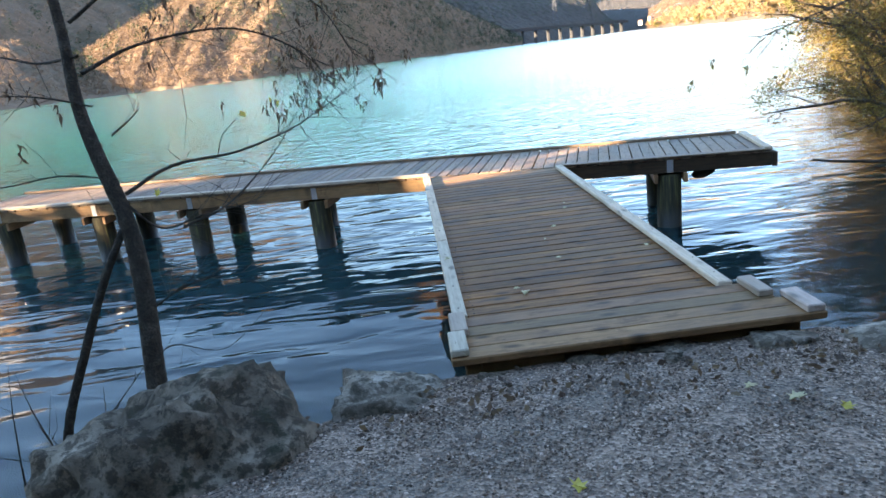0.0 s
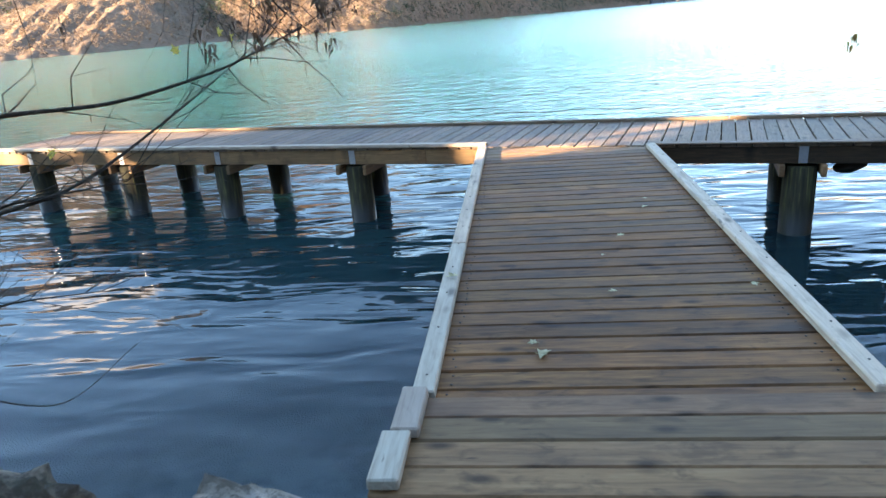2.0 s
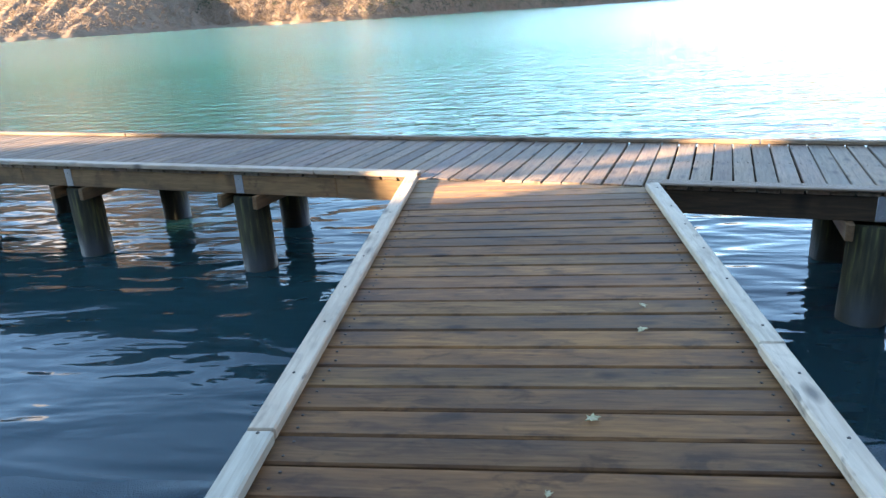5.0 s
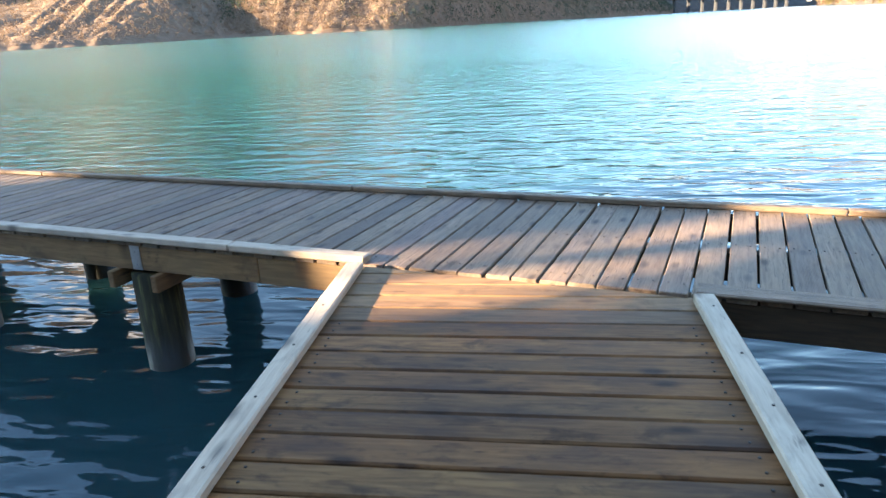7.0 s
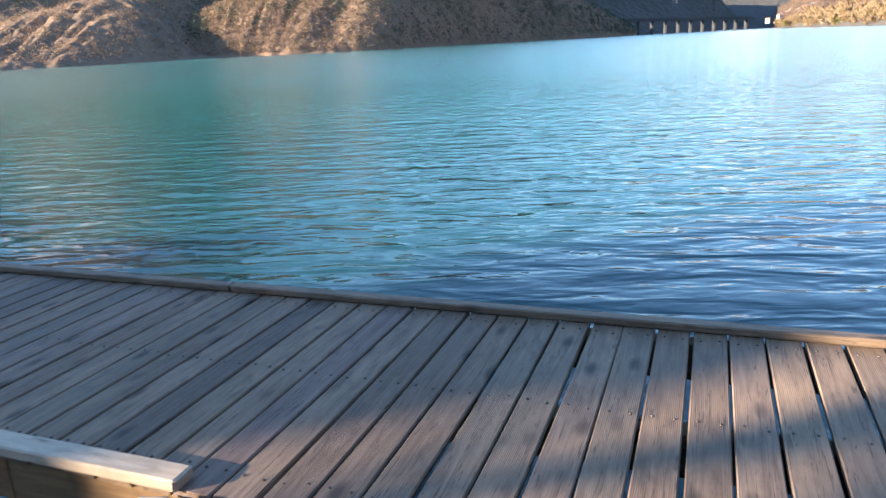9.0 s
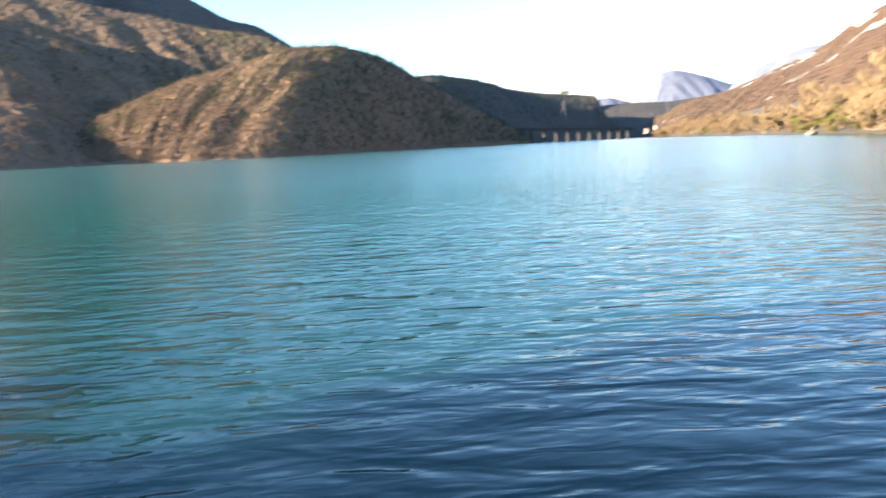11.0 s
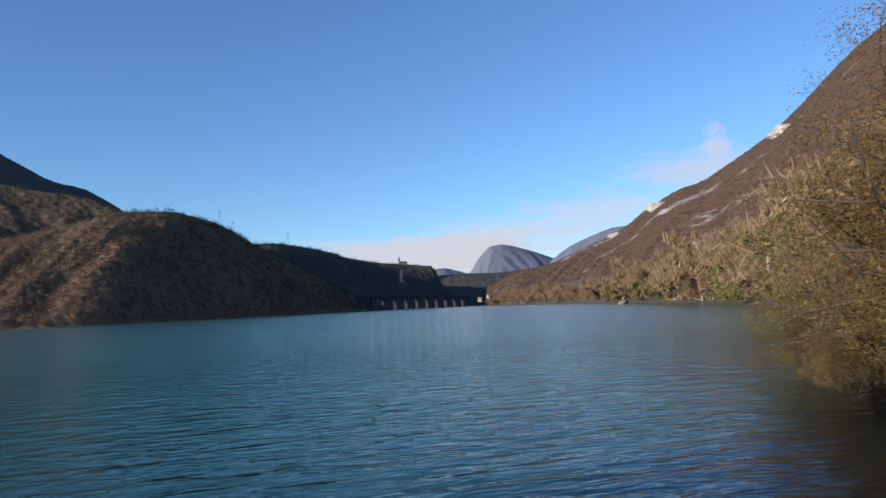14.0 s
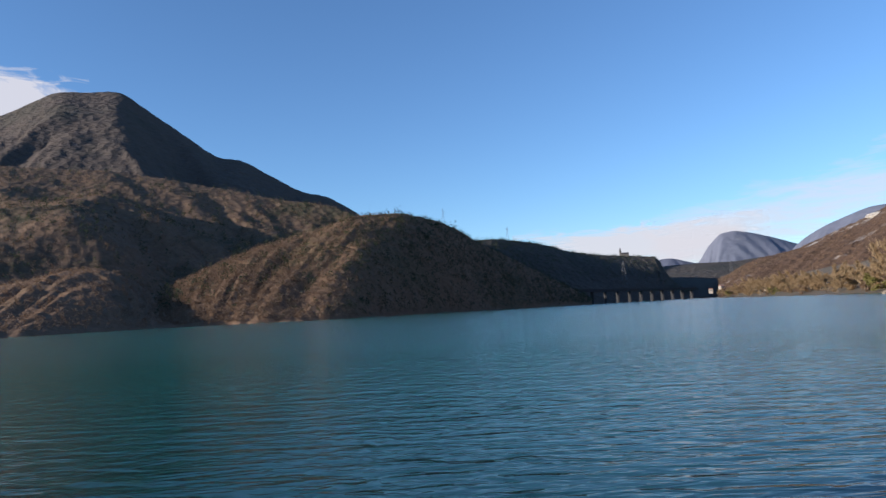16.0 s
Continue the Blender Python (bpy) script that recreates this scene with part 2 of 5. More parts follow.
def hill_material(name, wood_a, wood_b, evergreen, rock, green=0.5, rocky=0.3, size=1.0, relief=0.6):
    """Winter woods with evergreen patches and bare limestone."""
    n = Nodes(name)
    v = n.coords("Position")
    crowns = n.voronoi(v, 0.16 / size)
    tint = n.noise(v, 0.012 / size, 6, 0.65)
    fine = n.noise(v, 0.35 / size, 5, 0.7)
    c = n.ramp(fine, [(0.3, wood_b), (0.7, wood_a)])
    c = n.mix(n.ramp(tint, [(0.52, 0.0), (0.64, green)]), c, evergreen)
    bare = n.noise(n.coords("Position", (1, 1, 0.6)), 0.02 / size, 8, 0.7)
    c = n.mix(n.ramp(bare, [(0.63 - 0.12 * rocky, 0.0), (0.70 - 0.12 * rocky, min(1.0, rocky * 2))]), c, rock)
    hb = n.bump(fine, relief, 2.0 * size, n.bump(crowns, relief, 3.0 * size))
    return n.done(c, 0.95, hb, spec=0.1)


HILL_BROWN = hill_material("winter_woods", (0.215, 0.135, 0.084), (0.115, 0.073, 0.047), (0.05, 0.065, 0.03), (0.38, 0.33, 0.28), 0.3, 0.05, 1.0, 0.2)
HILL_DARK = hill_material("dark_woods", (0.18, 0.118, 0.078), (0.098, 0.066, 0.045), (0.032, 0.042, 0.026), (0.30, 0.27, 0.23), 0.8, 0.10, 1.6, 0.35)
# haze and cloud shadow over the peak are put into these colours
HILL_PEAK = hill_material("high_mountain", (0.098, 0.078, 0.066), (0.066, 0.055, 0.048), (0.04, 0.045, 0.035), (0.20, 0.185, 0.17), 0.4, 0.16, 2.4)
# the shade over the back ridges is put into these dark colours
HILL_SHADE = hill_material("shade_dark_ridge", (0.085, 0.072, 0.06), (0.052, 0.047, 0.042), (0.038, 0.046, 0.036), (0.11, 0.10, 0.09), 0.5, 0.05, 2.0)
HILL_SUNNY = hill_material("sunny_slope", (0.135, 0.082, 0.052), (0.074, 0.045, 0.029), (0.085, 0.066, 0.032), (0.56, 0.53, 0.48), 0.3, 0.30, 2.2)
# blue of distant haze is mixed into these rock colours
HILL_FAR = hill_material("hazy_far_limestone", (0.145, 0.155, 0.195), (0.125, 0.135, 0.172), (0.11, 0.125, 0.15), (0.25, 0.24, 0.24), 0.3, 0.22, 7.0, 0.12)

BARK = stone_material("grey_brown_bark", (0.075, 0.06, 0.045), (0.12, 0.10, 0.08), (0.035, 0.028, 0.02), 0.0, 6.0)
TWIG = stone_material("twig_bark", (0.09, 0.07, 0.05), (0.15, 0.12, 0.09), (0.05, 0.038, 0.028), 0.0, 6.0)


def leaf_material(name, stops, thin=0.35):
    n = Nodes(name)
    g = n.node("NewGeometry")
    c = n.ramp(g.outputs["Random Per Island"], stops)
    n.done(c, 0.6, spec=0.3)
    tr = n.node("BsdfTranslucent")
    n.link(c, tr.inputs[0])
    m = n.node("MixShader")
    m.inputs[0].default_value = thin
    n.link(n.bsdf.outputs[0], m.inputs[1])
    n.link(tr.outputs[0], m.inputs[2])
    n.link(m.outputs[0], n.out.inputs[0])
    return n.mat


LEAF_OLIVE = leaf_material("olive_leaves", [(0.0, (0.10, 0.057, 0.02)), (0.45, (0.165, 0.102, 0.03)), (0.8, (0.20, 0.148, 0.037)), (1.0, (0.25, 0.215, 0.05))], 0.52)
LEAF_GOLD = leaf_material("golden_leaves", [(0.0, (0.16, 0.10, 0.045)), (0.5, (0.25, 0.175, 0.075)), (1.0, (0.33, 0.255, 0.11))], 0.52)
LEAF_GREEN = leaf_material("green_leaves", [(0.0, (0.12, 0.105, 0.034)), (0.6, (0.19, 0.17, 0.052)), (1.0, (0.26, 0.225, 0.07))])
LEAF_BROWN = leaf_material("dead_leaves", [(0.0, (0.07, 0.042, 0.028)), (0.7, (0.14, 0.085, 0.05)), (1.0, (0.20, 0.13, 0.07))])
LEAF_YELLOW = leaf_material("yellow_leaves", [(0.0, (0.42, 0.32, 0.05)), (1.0, (0.58, 0.46, 0.09))])
LEAF_PALE = leaf_material("fallen_leaves", [(0.0, (0.40, 0.33, 0.16)), (0.5, (0.55, 0.47, 0.26)), (1.0, (0.34, 0.24, 0.12))])
LEAF_RUSSET = leaf_material("russet_leaves", [(0.0, (0.105, 0.052, 0.02)), (0.5, (0.17, 0.09, 0.032)), (0.85, (0.225, 0.14, 0.042)), (1.0, (0.29, 0.205, 0.058))], 0.52)
PALE_CROWN = leaf_material("pale_twigs", [(0.0, (0.18, 0.115, 0.058)), (0.5, (0.27, 0.18, 0.094)), (1.0, (0.37, 0.265, 0.15))])
PALE_BARK = stone_material("pale_bark", (0.42, 0.33, 0.22), (0.55, 0.44, 0.31), (0.25, 0.18, 0.11), 0.0, 0.6)
CROWN_BROWN = leaf_material("bare_crowns", [(0.0, (0.14, 0.089, 0.056)), (0.5, (0.185, 0.12, 0.075)), (1.0, (0.24, 0.158, 0.10))], 0.3)
CROWN_DARK = leaf_material("conifer_and_shade_crowns", [(0.0, (0.025, 0.032, 0.016)), (0.6, (0.04, 0.055, 0.024)), (1.0, (0.07, 0.08, 0.035))])


def plain(name, color, rough, metal=0.0, grain=40):
    n = Nodes(name)
    f = n.noise(n.coords("Object"), grain, 4, 0.6)
    c = n.mix(n.ramp(f, [(0.3, 0.0), (0.7, 0.5)]), color, tuple(v * 0.6 for v in color))
    return n.done(c, rough, n.bump(f, 0.2, 0.002), metal)


STEEL = plain("galvanised_steel", (0.55, 0.55, 0.54), 0.42, 0.85)
NAIL = plain("rusty_screws", (0.07, 0.05, 0.04), 0.55, 0.6)
# far darker than concrete: shade over the viaduct is put into the colour
CONCRETE = plain("viaduct_concrete", (0.042, 0.041, 0.042), 0.85, 0.0, 0.4)
PLASTER = plain("pale_plaster", (0.34, 0.29, 0.24), 0.8, 0.0, 0.5)
CHURCH_STONE = plain("weathered_church_wall", (0.13, 0.12, 0.11), 0.85, 0.0, 0.5)
TILE_ROOF = plain("roof_tiles", (0.26, 0.13, 0.09), 0.8, 0.0, 0.6)
LATTICE = plain("pylon_steel", (0.10, 0.10, 0.11), 0.7, 0.2, 0.5)
CABLE_GREY = plain("grey_timber_pole", (0.42, 0.39, 0.35), 0.7, 0.0, 3)


def cloud_material(name, thin, thick, most):
    n = Nodes(name)
    v = n.coords("UV")
    w = n.coords("UV", (3.0, 5.0, 1), True)
    f = n.noise(w, 1.4, 8, 0.62, 0.6)
    g = n.node("TexGradient")
    g.gradient_type = "SPHERICAL"
    mp = n.node("Mapping")
    mp.inputs["Location"].default_value = (-1, -1, 0)
    mp.inputs["Scale"].default_value = (2, 2, 1)
    n.link(v, mp.inputs["Vector"])
    n.link(mp.outputs[0], g.inputs[0])
    m = n.node("Math")
    m.operation = "MULTIPLY_ADD"
    n.link(g.outputs[0], m.inputs[0])
    m.inputs[1].default_value = 0.62
    n.link(f, m.inputs[2])
    alpha = n.ramp(m.outputs[0], [(thin, 0.0), (thick, most)])
    em = n.node("Emission", Strength=0.42)
    em.inputs[0].default_value = (0.93, 0.93, 1.0, 1)
    tr = n.node("BsdfTransparent")
    mx = n.node("MixShader")
    n.link(alpha, mx.inputs[0])
    n.link(tr.outputs[0], mx.inputs[1])
    n.link(em.outputs[0], mx.inputs[2])
    n.link(mx.outputs[0], n.out.inputs[0])
    return n.mat


CLOUD = cloud_material("thin_cloud", 0.62, 1.0, 0.62)
CLOUD_BANK = cloud_material("low_cloud_bank", 0.52, 0.74, 0.9)

# ---- mesh kit ----


def mesh_object(name, bm, material, parent=None, smooth=False):
    me = bpy.data.meshes.new(name)
    bm.normal_update()
    bm.to_mesh(me)
    bm.free()
    me.materials.append(material)
    if smooth:
        me.shade_smooth()
    ob = new(name, me)
    ob.parent = parent
    return ob


def part(name, bm, material, parent, label="", smooth=False):
    ob = mesh_object(name, bm, material, parent, smooth)
    return tagged(ob, label)


def data_object(name, verts, faces, material, parent=None, smooth=False):
    me = bpy.data.meshes.new(name)
    me.from_pydata(verts, [], faces)
    me.materials.append(material)
    if smooth:
        me.shade_smooth()
    ob = new(name, me)
    ob.parent = parent
    return ob


def box(bm, x0, x1, y0, y1, z0, z1, bevel=0.0, m=None):
    made = bmesh.ops.create_cube(bm, size=1)["verts"]
    for v in made:
        v.co = Vector((x0 + (v.co.x + 0.5) * (x1 - x0), y0 + (v.co.y + 0.5) * (y1 - y0), z0 + (v.co.z + 0.5) * (z1 - z0)))
        if m is not None:
            v.co = m @ v.co
    if bevel:
        edges = list({e for v in made for e in v.link_edges})
        bmesh.ops.bevel(bm, geom=edges, offset=bevel, segments=1, affect="EDGES")


def beam(length, width, height, bevel=0.004, seed=0):
    """A plank centred on its own x axis, its top at z = 0, slightly worn."""
    bm = bmesh.new()
    box(bm, -length / 2, length / 2, -width / 2, width / 2, -height, 0, bevel)
    rnd = random.Random(seed)
    for v in bm.verts:
        v.co += Vector((rnd.uniform(-1, 1) * 0.004, rnd.uniform(-1, 1) * 0.0012, rnd.uniform(-1, 1) * 0.001))
    return bm


def bar(bm, a, b, width, height=None):
    """A square bar from a to b."""
    a, b = Vector(a), Vector(b)
    height = height or width
    turn = (b - a).to_track_quat("X", "Z").to_matrix().to_4x4()
    box(bm, 0, (b - a).length, -width / 2, width / 2, -height / 2, height / 2, 0, Matrix.Translation(a) @ turn)


def tube(verts, faces, points, radii, sides=6):
    """Appends a tapered tube along points."""
    base = len(verts)
    n = len(points)
    up = Vector((0.31, 0.17, 0.93))
    for i, (p, r) in enumerate(zip(points, radii)):
        d = (Vector(points[min(i + 1, n - 1)]) - Vector(points[max(i - 1, 0)])).normalized()
        s = d.cross(up)
        if s.length < 1e-3:
            s = d.cross(Vector((1, 0, 0)))
        s.normalize()
        q = d.cross(s)
        for k in range(sides):
            a = 2 * math.pi * k / sides
            verts.append(Vector(p) + (s * math.cos(a) + q * math.sin(a)) * r)
    for i in range(n - 1):
        for k in range(sides):
            a, b = base + i * sides + k, base + i * sides + (k + 1) % sides
            faces.append((a, b, b + sides, a + sides))
    faces.append(tuple(range(base + (n - 1) * sides, base + n * sides)))


def smooth_line(points, steps=6):
    """A smooth curve through a few points."""
    ps = [Vector(p) for p in points]
    ps = [ps[0] * 2 - ps[1]] + ps + [ps[-1] * 2 - ps[-2]]
    out = []
    for i in range(1, len(ps) - 2):
        for k in range(steps):
            t = k / steps
            a, b, c, d = ps[i - 1:i + 3]
            out.append(0.5 * ((2 * b) + (c - a) * t + (2 * a - 5 * b + 4 * c - d) * t * t + (3 * b - a - 3 * c + d) * t ** 3))
    out.append(ps[-2])
    return out


def grow(verts, faces, tips, start, way, length, radius, rnd, depth, droop=0.0, split=3, sides=5, wiggle=0.35):
    """A wandering branch with side branches; its points with leaves go into tips."""
    n = max(3, int(2 + length * 2))
    p, d = Vector(start), Vector(way).normalized()
    pts, rad = [p.copy()], [radius]
    for i in range(n):
        d = (d + Vector((rnd.gauss(0, 1), rnd.gauss(0, 1), rnd.gauss(0, 1))) * wiggle * 0.5 + Vector((0, 0, -droop))).normalized()
        p = p + d * (length / n)
        pts.append(p.copy())
        rad.append(radius * (1 - 0.8 * (i + 1) / n))
    tube(verts, faces, pts, rad, sides if radius > 0.012 else 3)
    tips += [(q, d) for q in pts[len(pts) // 2:]]
    if depth > 0:
        for _ in range(split):
            i = rnd.randint(1, n - 1)
            side = Vector((rnd.gauss(0, 1), rnd.gauss(0, 1), rnd.gauss(0.15, 0.8)))
            w = (d * 0.9 + side * 0.75).normalized()
            grow(verts, faces, tips, pts[i], w, length * rnd.uniform(0.28, 0.48), rad[i] * 0.6, rnd, depth - 1, droop, split, sides, wiggle)


def leaf_cards(verts, faces, spots, size, rnd, spread=0.1, slim=0.0, hang=0.0):
    """Small folded leaves round the given spots."""
    for q in spots:
        c = Vector(q) + Vector((rnd.gauss(0, spread), rnd.gauss(0, spread), rnd.gauss(0, spread)))
        a = Vector((rnd.gauss(0, 1), rnd.gauss(0, 1), rnd.gauss(-0.3, 0.7) - hang)).normalized()
        b = a.orthogonal().normalized()
        b.rotate(Matrix.Rotation(rnd.uniform(0, 6.28), 3, a))
        s = size * rnd.uniform(0.6, 1.3)
        i = len(verts)
        if slim:
            verts += [c - b * s * slim, c + b * s * slim, c + a * s]
            faces.append((i, i + 1, i + 2))
        else:
            verts += [c, c + a * s * 0.5 + b * s * 0.3, c + a * s, c + a * s * 0.5 - b * s * 0.3]
            faces.append((i, i + 1, i + 2, i + 3))


# ---- lake and near bank ----
D = 1.05
SHORE = [(-900, -120), (-60, -12), (-20, -6), (-8, -1.6), (-4.6, 0.3), (-3.3, 1.0), (-1.9, 1.5), (-1.2, 1.86), (1.3, 1.92), (2.2, 1.4),
         (3.8, 1.4), (6.0, 4.5), (7.6, 8), (9.2, 11), (11.8, 13.3), (14.7, 16), (15.8, 19), (16.4, 22), (27, 28.5), (70, 72), (110, 135), (140, 190),
         (175, 268), (220, 396), (310, 860), (330, 900), (420, 930), (900, 950), (900, -900), (-900, -900)]


def inland(xs, ys):
    """Distance from the waterline: positive on land, negative in the lake."""
    best = np.full(xs.shape, 1e9)
    inside = np.zeros(xs.shape, bool)
    for (x0, y0), (x1, y1) in zip(SHORE, SHORE[1:] + SHORE[:1]):
        dx, dy = x1 - x0, y1 - y0
        t = np.clip(((xs - x0) * dx + (ys - y0) * dy) / (dx * dx + dy * dy), 0, 1)
        best = np.minimum(best, np.hypot(xs - x0 - t * dx, ys - y0 - t * dy))
        if y0 != y1:
            inside ^= ((y0 > ys) != (y1 > ys)) & (xs < x0 + (ys - y0) * dx / dy)
    return np.where(inside, best, -best)


def bank_height(x, y):
    d = inland(x, y)
    land = 0.91 + 0.09 * np.minimum(d, 6) + (0.05 + 0.22 * np.clip((y - 40) / 60, 0, 1)) * np.clip(d - 6, 0, 200) + 0.02 * np.sin(3.1 * x + 1.7 * y) * np.clip(d, 0, 1)
    lake = -0.45 + np.maximum(0.14 * (d + 0.6), -7.5)
    k = np.clip((d + 0.6) / 0.7, 0, 1)
    k = k * k * (3 - 2 * k)
    return lake * (1 - k) + land * k


def spaced(*runs):
    out = []
    for a, b, step in runs:
        out += list(np.arange(a, b, step))
    return np.array(out)


def build_bank():
    gx = spaced((-900, -100, 80), (-100, -20, 10), (-20, -6, 1), (-6, 6, 0.12), (6, 30, 0.8), (30, 100, 5), (100, 400, 20), (400, 901, 100))
    gy = spaced((-900, -100, 80), (-100, -20, 10), (-20, -6, 1), (-6, 4, 0.12), (4, 40, 0.8), (40, 140, 5), (140, 960, 20))
    xs, ys = np.meshgrid(gx, gy)
    zs = bank_height(xs, ys)
    near = (np.abs(xs) < 6) & (ys > -6) & (ys < 4)
    zs = zs + near * np.random.normal(0, 0.006, zs.shape)
    nx, ny = len(gx), len(gy)
    verts = np.stack([xs, ys, zs], -1).reshape(-1, 3).tolist()
    faces = [(j * nx + i, j * nx + i + 1, (j + 1) * nx + i + 1, (j + 1) * nx + i) for j in range(ny - 1) for i in range(nx - 1)]
    tagged(data_object("ground", verts, faces, GRAVEL, None, True), "grey gravel bank and lake bed sloping into the water", "ground", kind="structure")


def build_lake():
    bm = bmesh.new()
    box(bm, -4500, 4500, -200, 4600, -0.02, 0)
    bmesh.ops.delete(bm, geom=[f for f in bm.faces if f.normal.z < 0.5], context="FACES")
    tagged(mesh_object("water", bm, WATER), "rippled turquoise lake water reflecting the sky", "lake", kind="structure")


build_bank()
build_lake()

# ---- hills round the lake ----
EYE_X, EYE_Y = 0.4, 7.4


def ridge(name, label, material, knots, foot, rough=1.0, columns=220, rows=46, bulge=1.3, back=0.45, seed=0, crown=0.0, lumps=0.11):
    """A hill seen as heading and height angles of its crest: knots (heading, rise, distance); foot gives the distance of its base."""
    hs, es, ds = (np.array(c, float) for c in zip(*knots))
    head = np.linspace(hs[0], hs[-1], columns)
    fine = np.linspace(hs[0], hs[-1], 24 * len(hs))
    kern = np.hanning(15) / np.hanning(15).sum()

    def soft(vals):
        v = np.interp(fine, hs, vals)
        v = np.convolve(np.pad(v, 7, mode="edge"), kern, "valid")
        return np.interp(head, fine, v)
    rise, dist = soft(es), soft(ds)
    f = np.interp(fine, [p[0] for p in foot], [p[1] for p in foot])
    wide = np.hanning(61) / np.hanning(61).sum()
    f = np.interp(head, fine, np.convolve(np.pad(f, 30, mode="edge"), wide, "valid"))
    verts, faces = [], []
    total = rows + rows // 3
    for j in range(total):
        for i in range(columns):
            a = radians(head[i])
            top = dist[i] * math.tan(radians(rise[i])) + 2.5
            if j < rows:
                v = j / (rows - 1)
                r = f[i] + (dist[i] - f[i]) * v
                z = -2 + (top + 2) * (1 - (1 - v) ** bulge)
                w = math.sin(math.pi * min(1.0, v * 1.02)) * 0.9 + 0.10 * v
            else:
                v = (j - rows + 1) / (total - rows)
                r = dist[i] + dist[i] * back * v
                z = top * (1 - v) - 2 * v
                w = 0.3
            x, y = EYE_X + r * math.sin(a), EYE_Y + r * math.cos(a)
            s = max(top, 20)
            nz = noise.fractal(Vector((x, y, seed * 31)) / (s * 1.1), 0.9, 2.1, 3 if crown else 6) * s * lumps * rough * w
            nz += noise.fractal(Vector((x, y, seed * 7)) / 13.0, 0.9, 2.0, 3) * min(1.5 if crown else 3.2, s * 0.02) * (0.3 + w) * rough * (v > 0.02 or j >= rows)
            if crown:
                cell = noise.voronoi(Vector((x, y, z * 0.6)) / crown)[0]
                nz += crown * 0.36 * (0.55 - min(cell[0], 0.9)) * (0.7 + 0.3 * noise.noise(Vector((x, y, 3)) / 60)) * (j > 0)
            verts.append((x, y, z + nz))
    for j in range(total - 1):
        for i in range(columns - 1):
            k = j * columns + i
            faces.append((k, k + 1, k + 1 + columns, k + columns))
    ob = data_object(name, verts, faces, material, None, True)
    return tagged(ob, label, "hill", kind="structure"), verts, columns, rows


def wood_cover(name, label, verts, columns, rows, count, size, material, rnd, keep=lambda p: True, tall=1.3, lo=0.0, hi=1.0):
    """Many loose bare crowns over a hill's near slope."""
    vs, fs = [], []
    for _ in range(count):
        j = int(rnd.uniform(lo, hi) * (rows - 1))
        i = rnd.randint(1, columns - 2)
        p = Vector(verts[j * columns + i])
        p = p.lerp(Vector(verts[j * columns + i + rnd.choice((-1, 1))]), rnd.random())
        p.z -= 0.5 * size
        if p.z < 0.3 or not keep(p):
            continue
        s = size * rnd.uniform(0.6, 1.35)
        for _ in range(16):
            u = Vector((rnd.gauss(0, 0.45), rnd.gauss(0, 0.45), rnd.gauss(0.75, 0.42) * tall)) * s
            a = Vector((rnd.gauss(0, 1), rnd.gauss(0, 1), rnd.gauss(0, 1.3))).normalized() * s * rnd.uniform(0.25, 0.5)
            b = a.orthogonal().normalized() * s * 0.16
            k = len(vs)
            vs += [p + u, p + u + a + b, p + u + a - b]
            fs.append((k, k + 1, k + 2))
    tagged(data_object(name, vs, fs, material), label, "woods", kind="stuff")


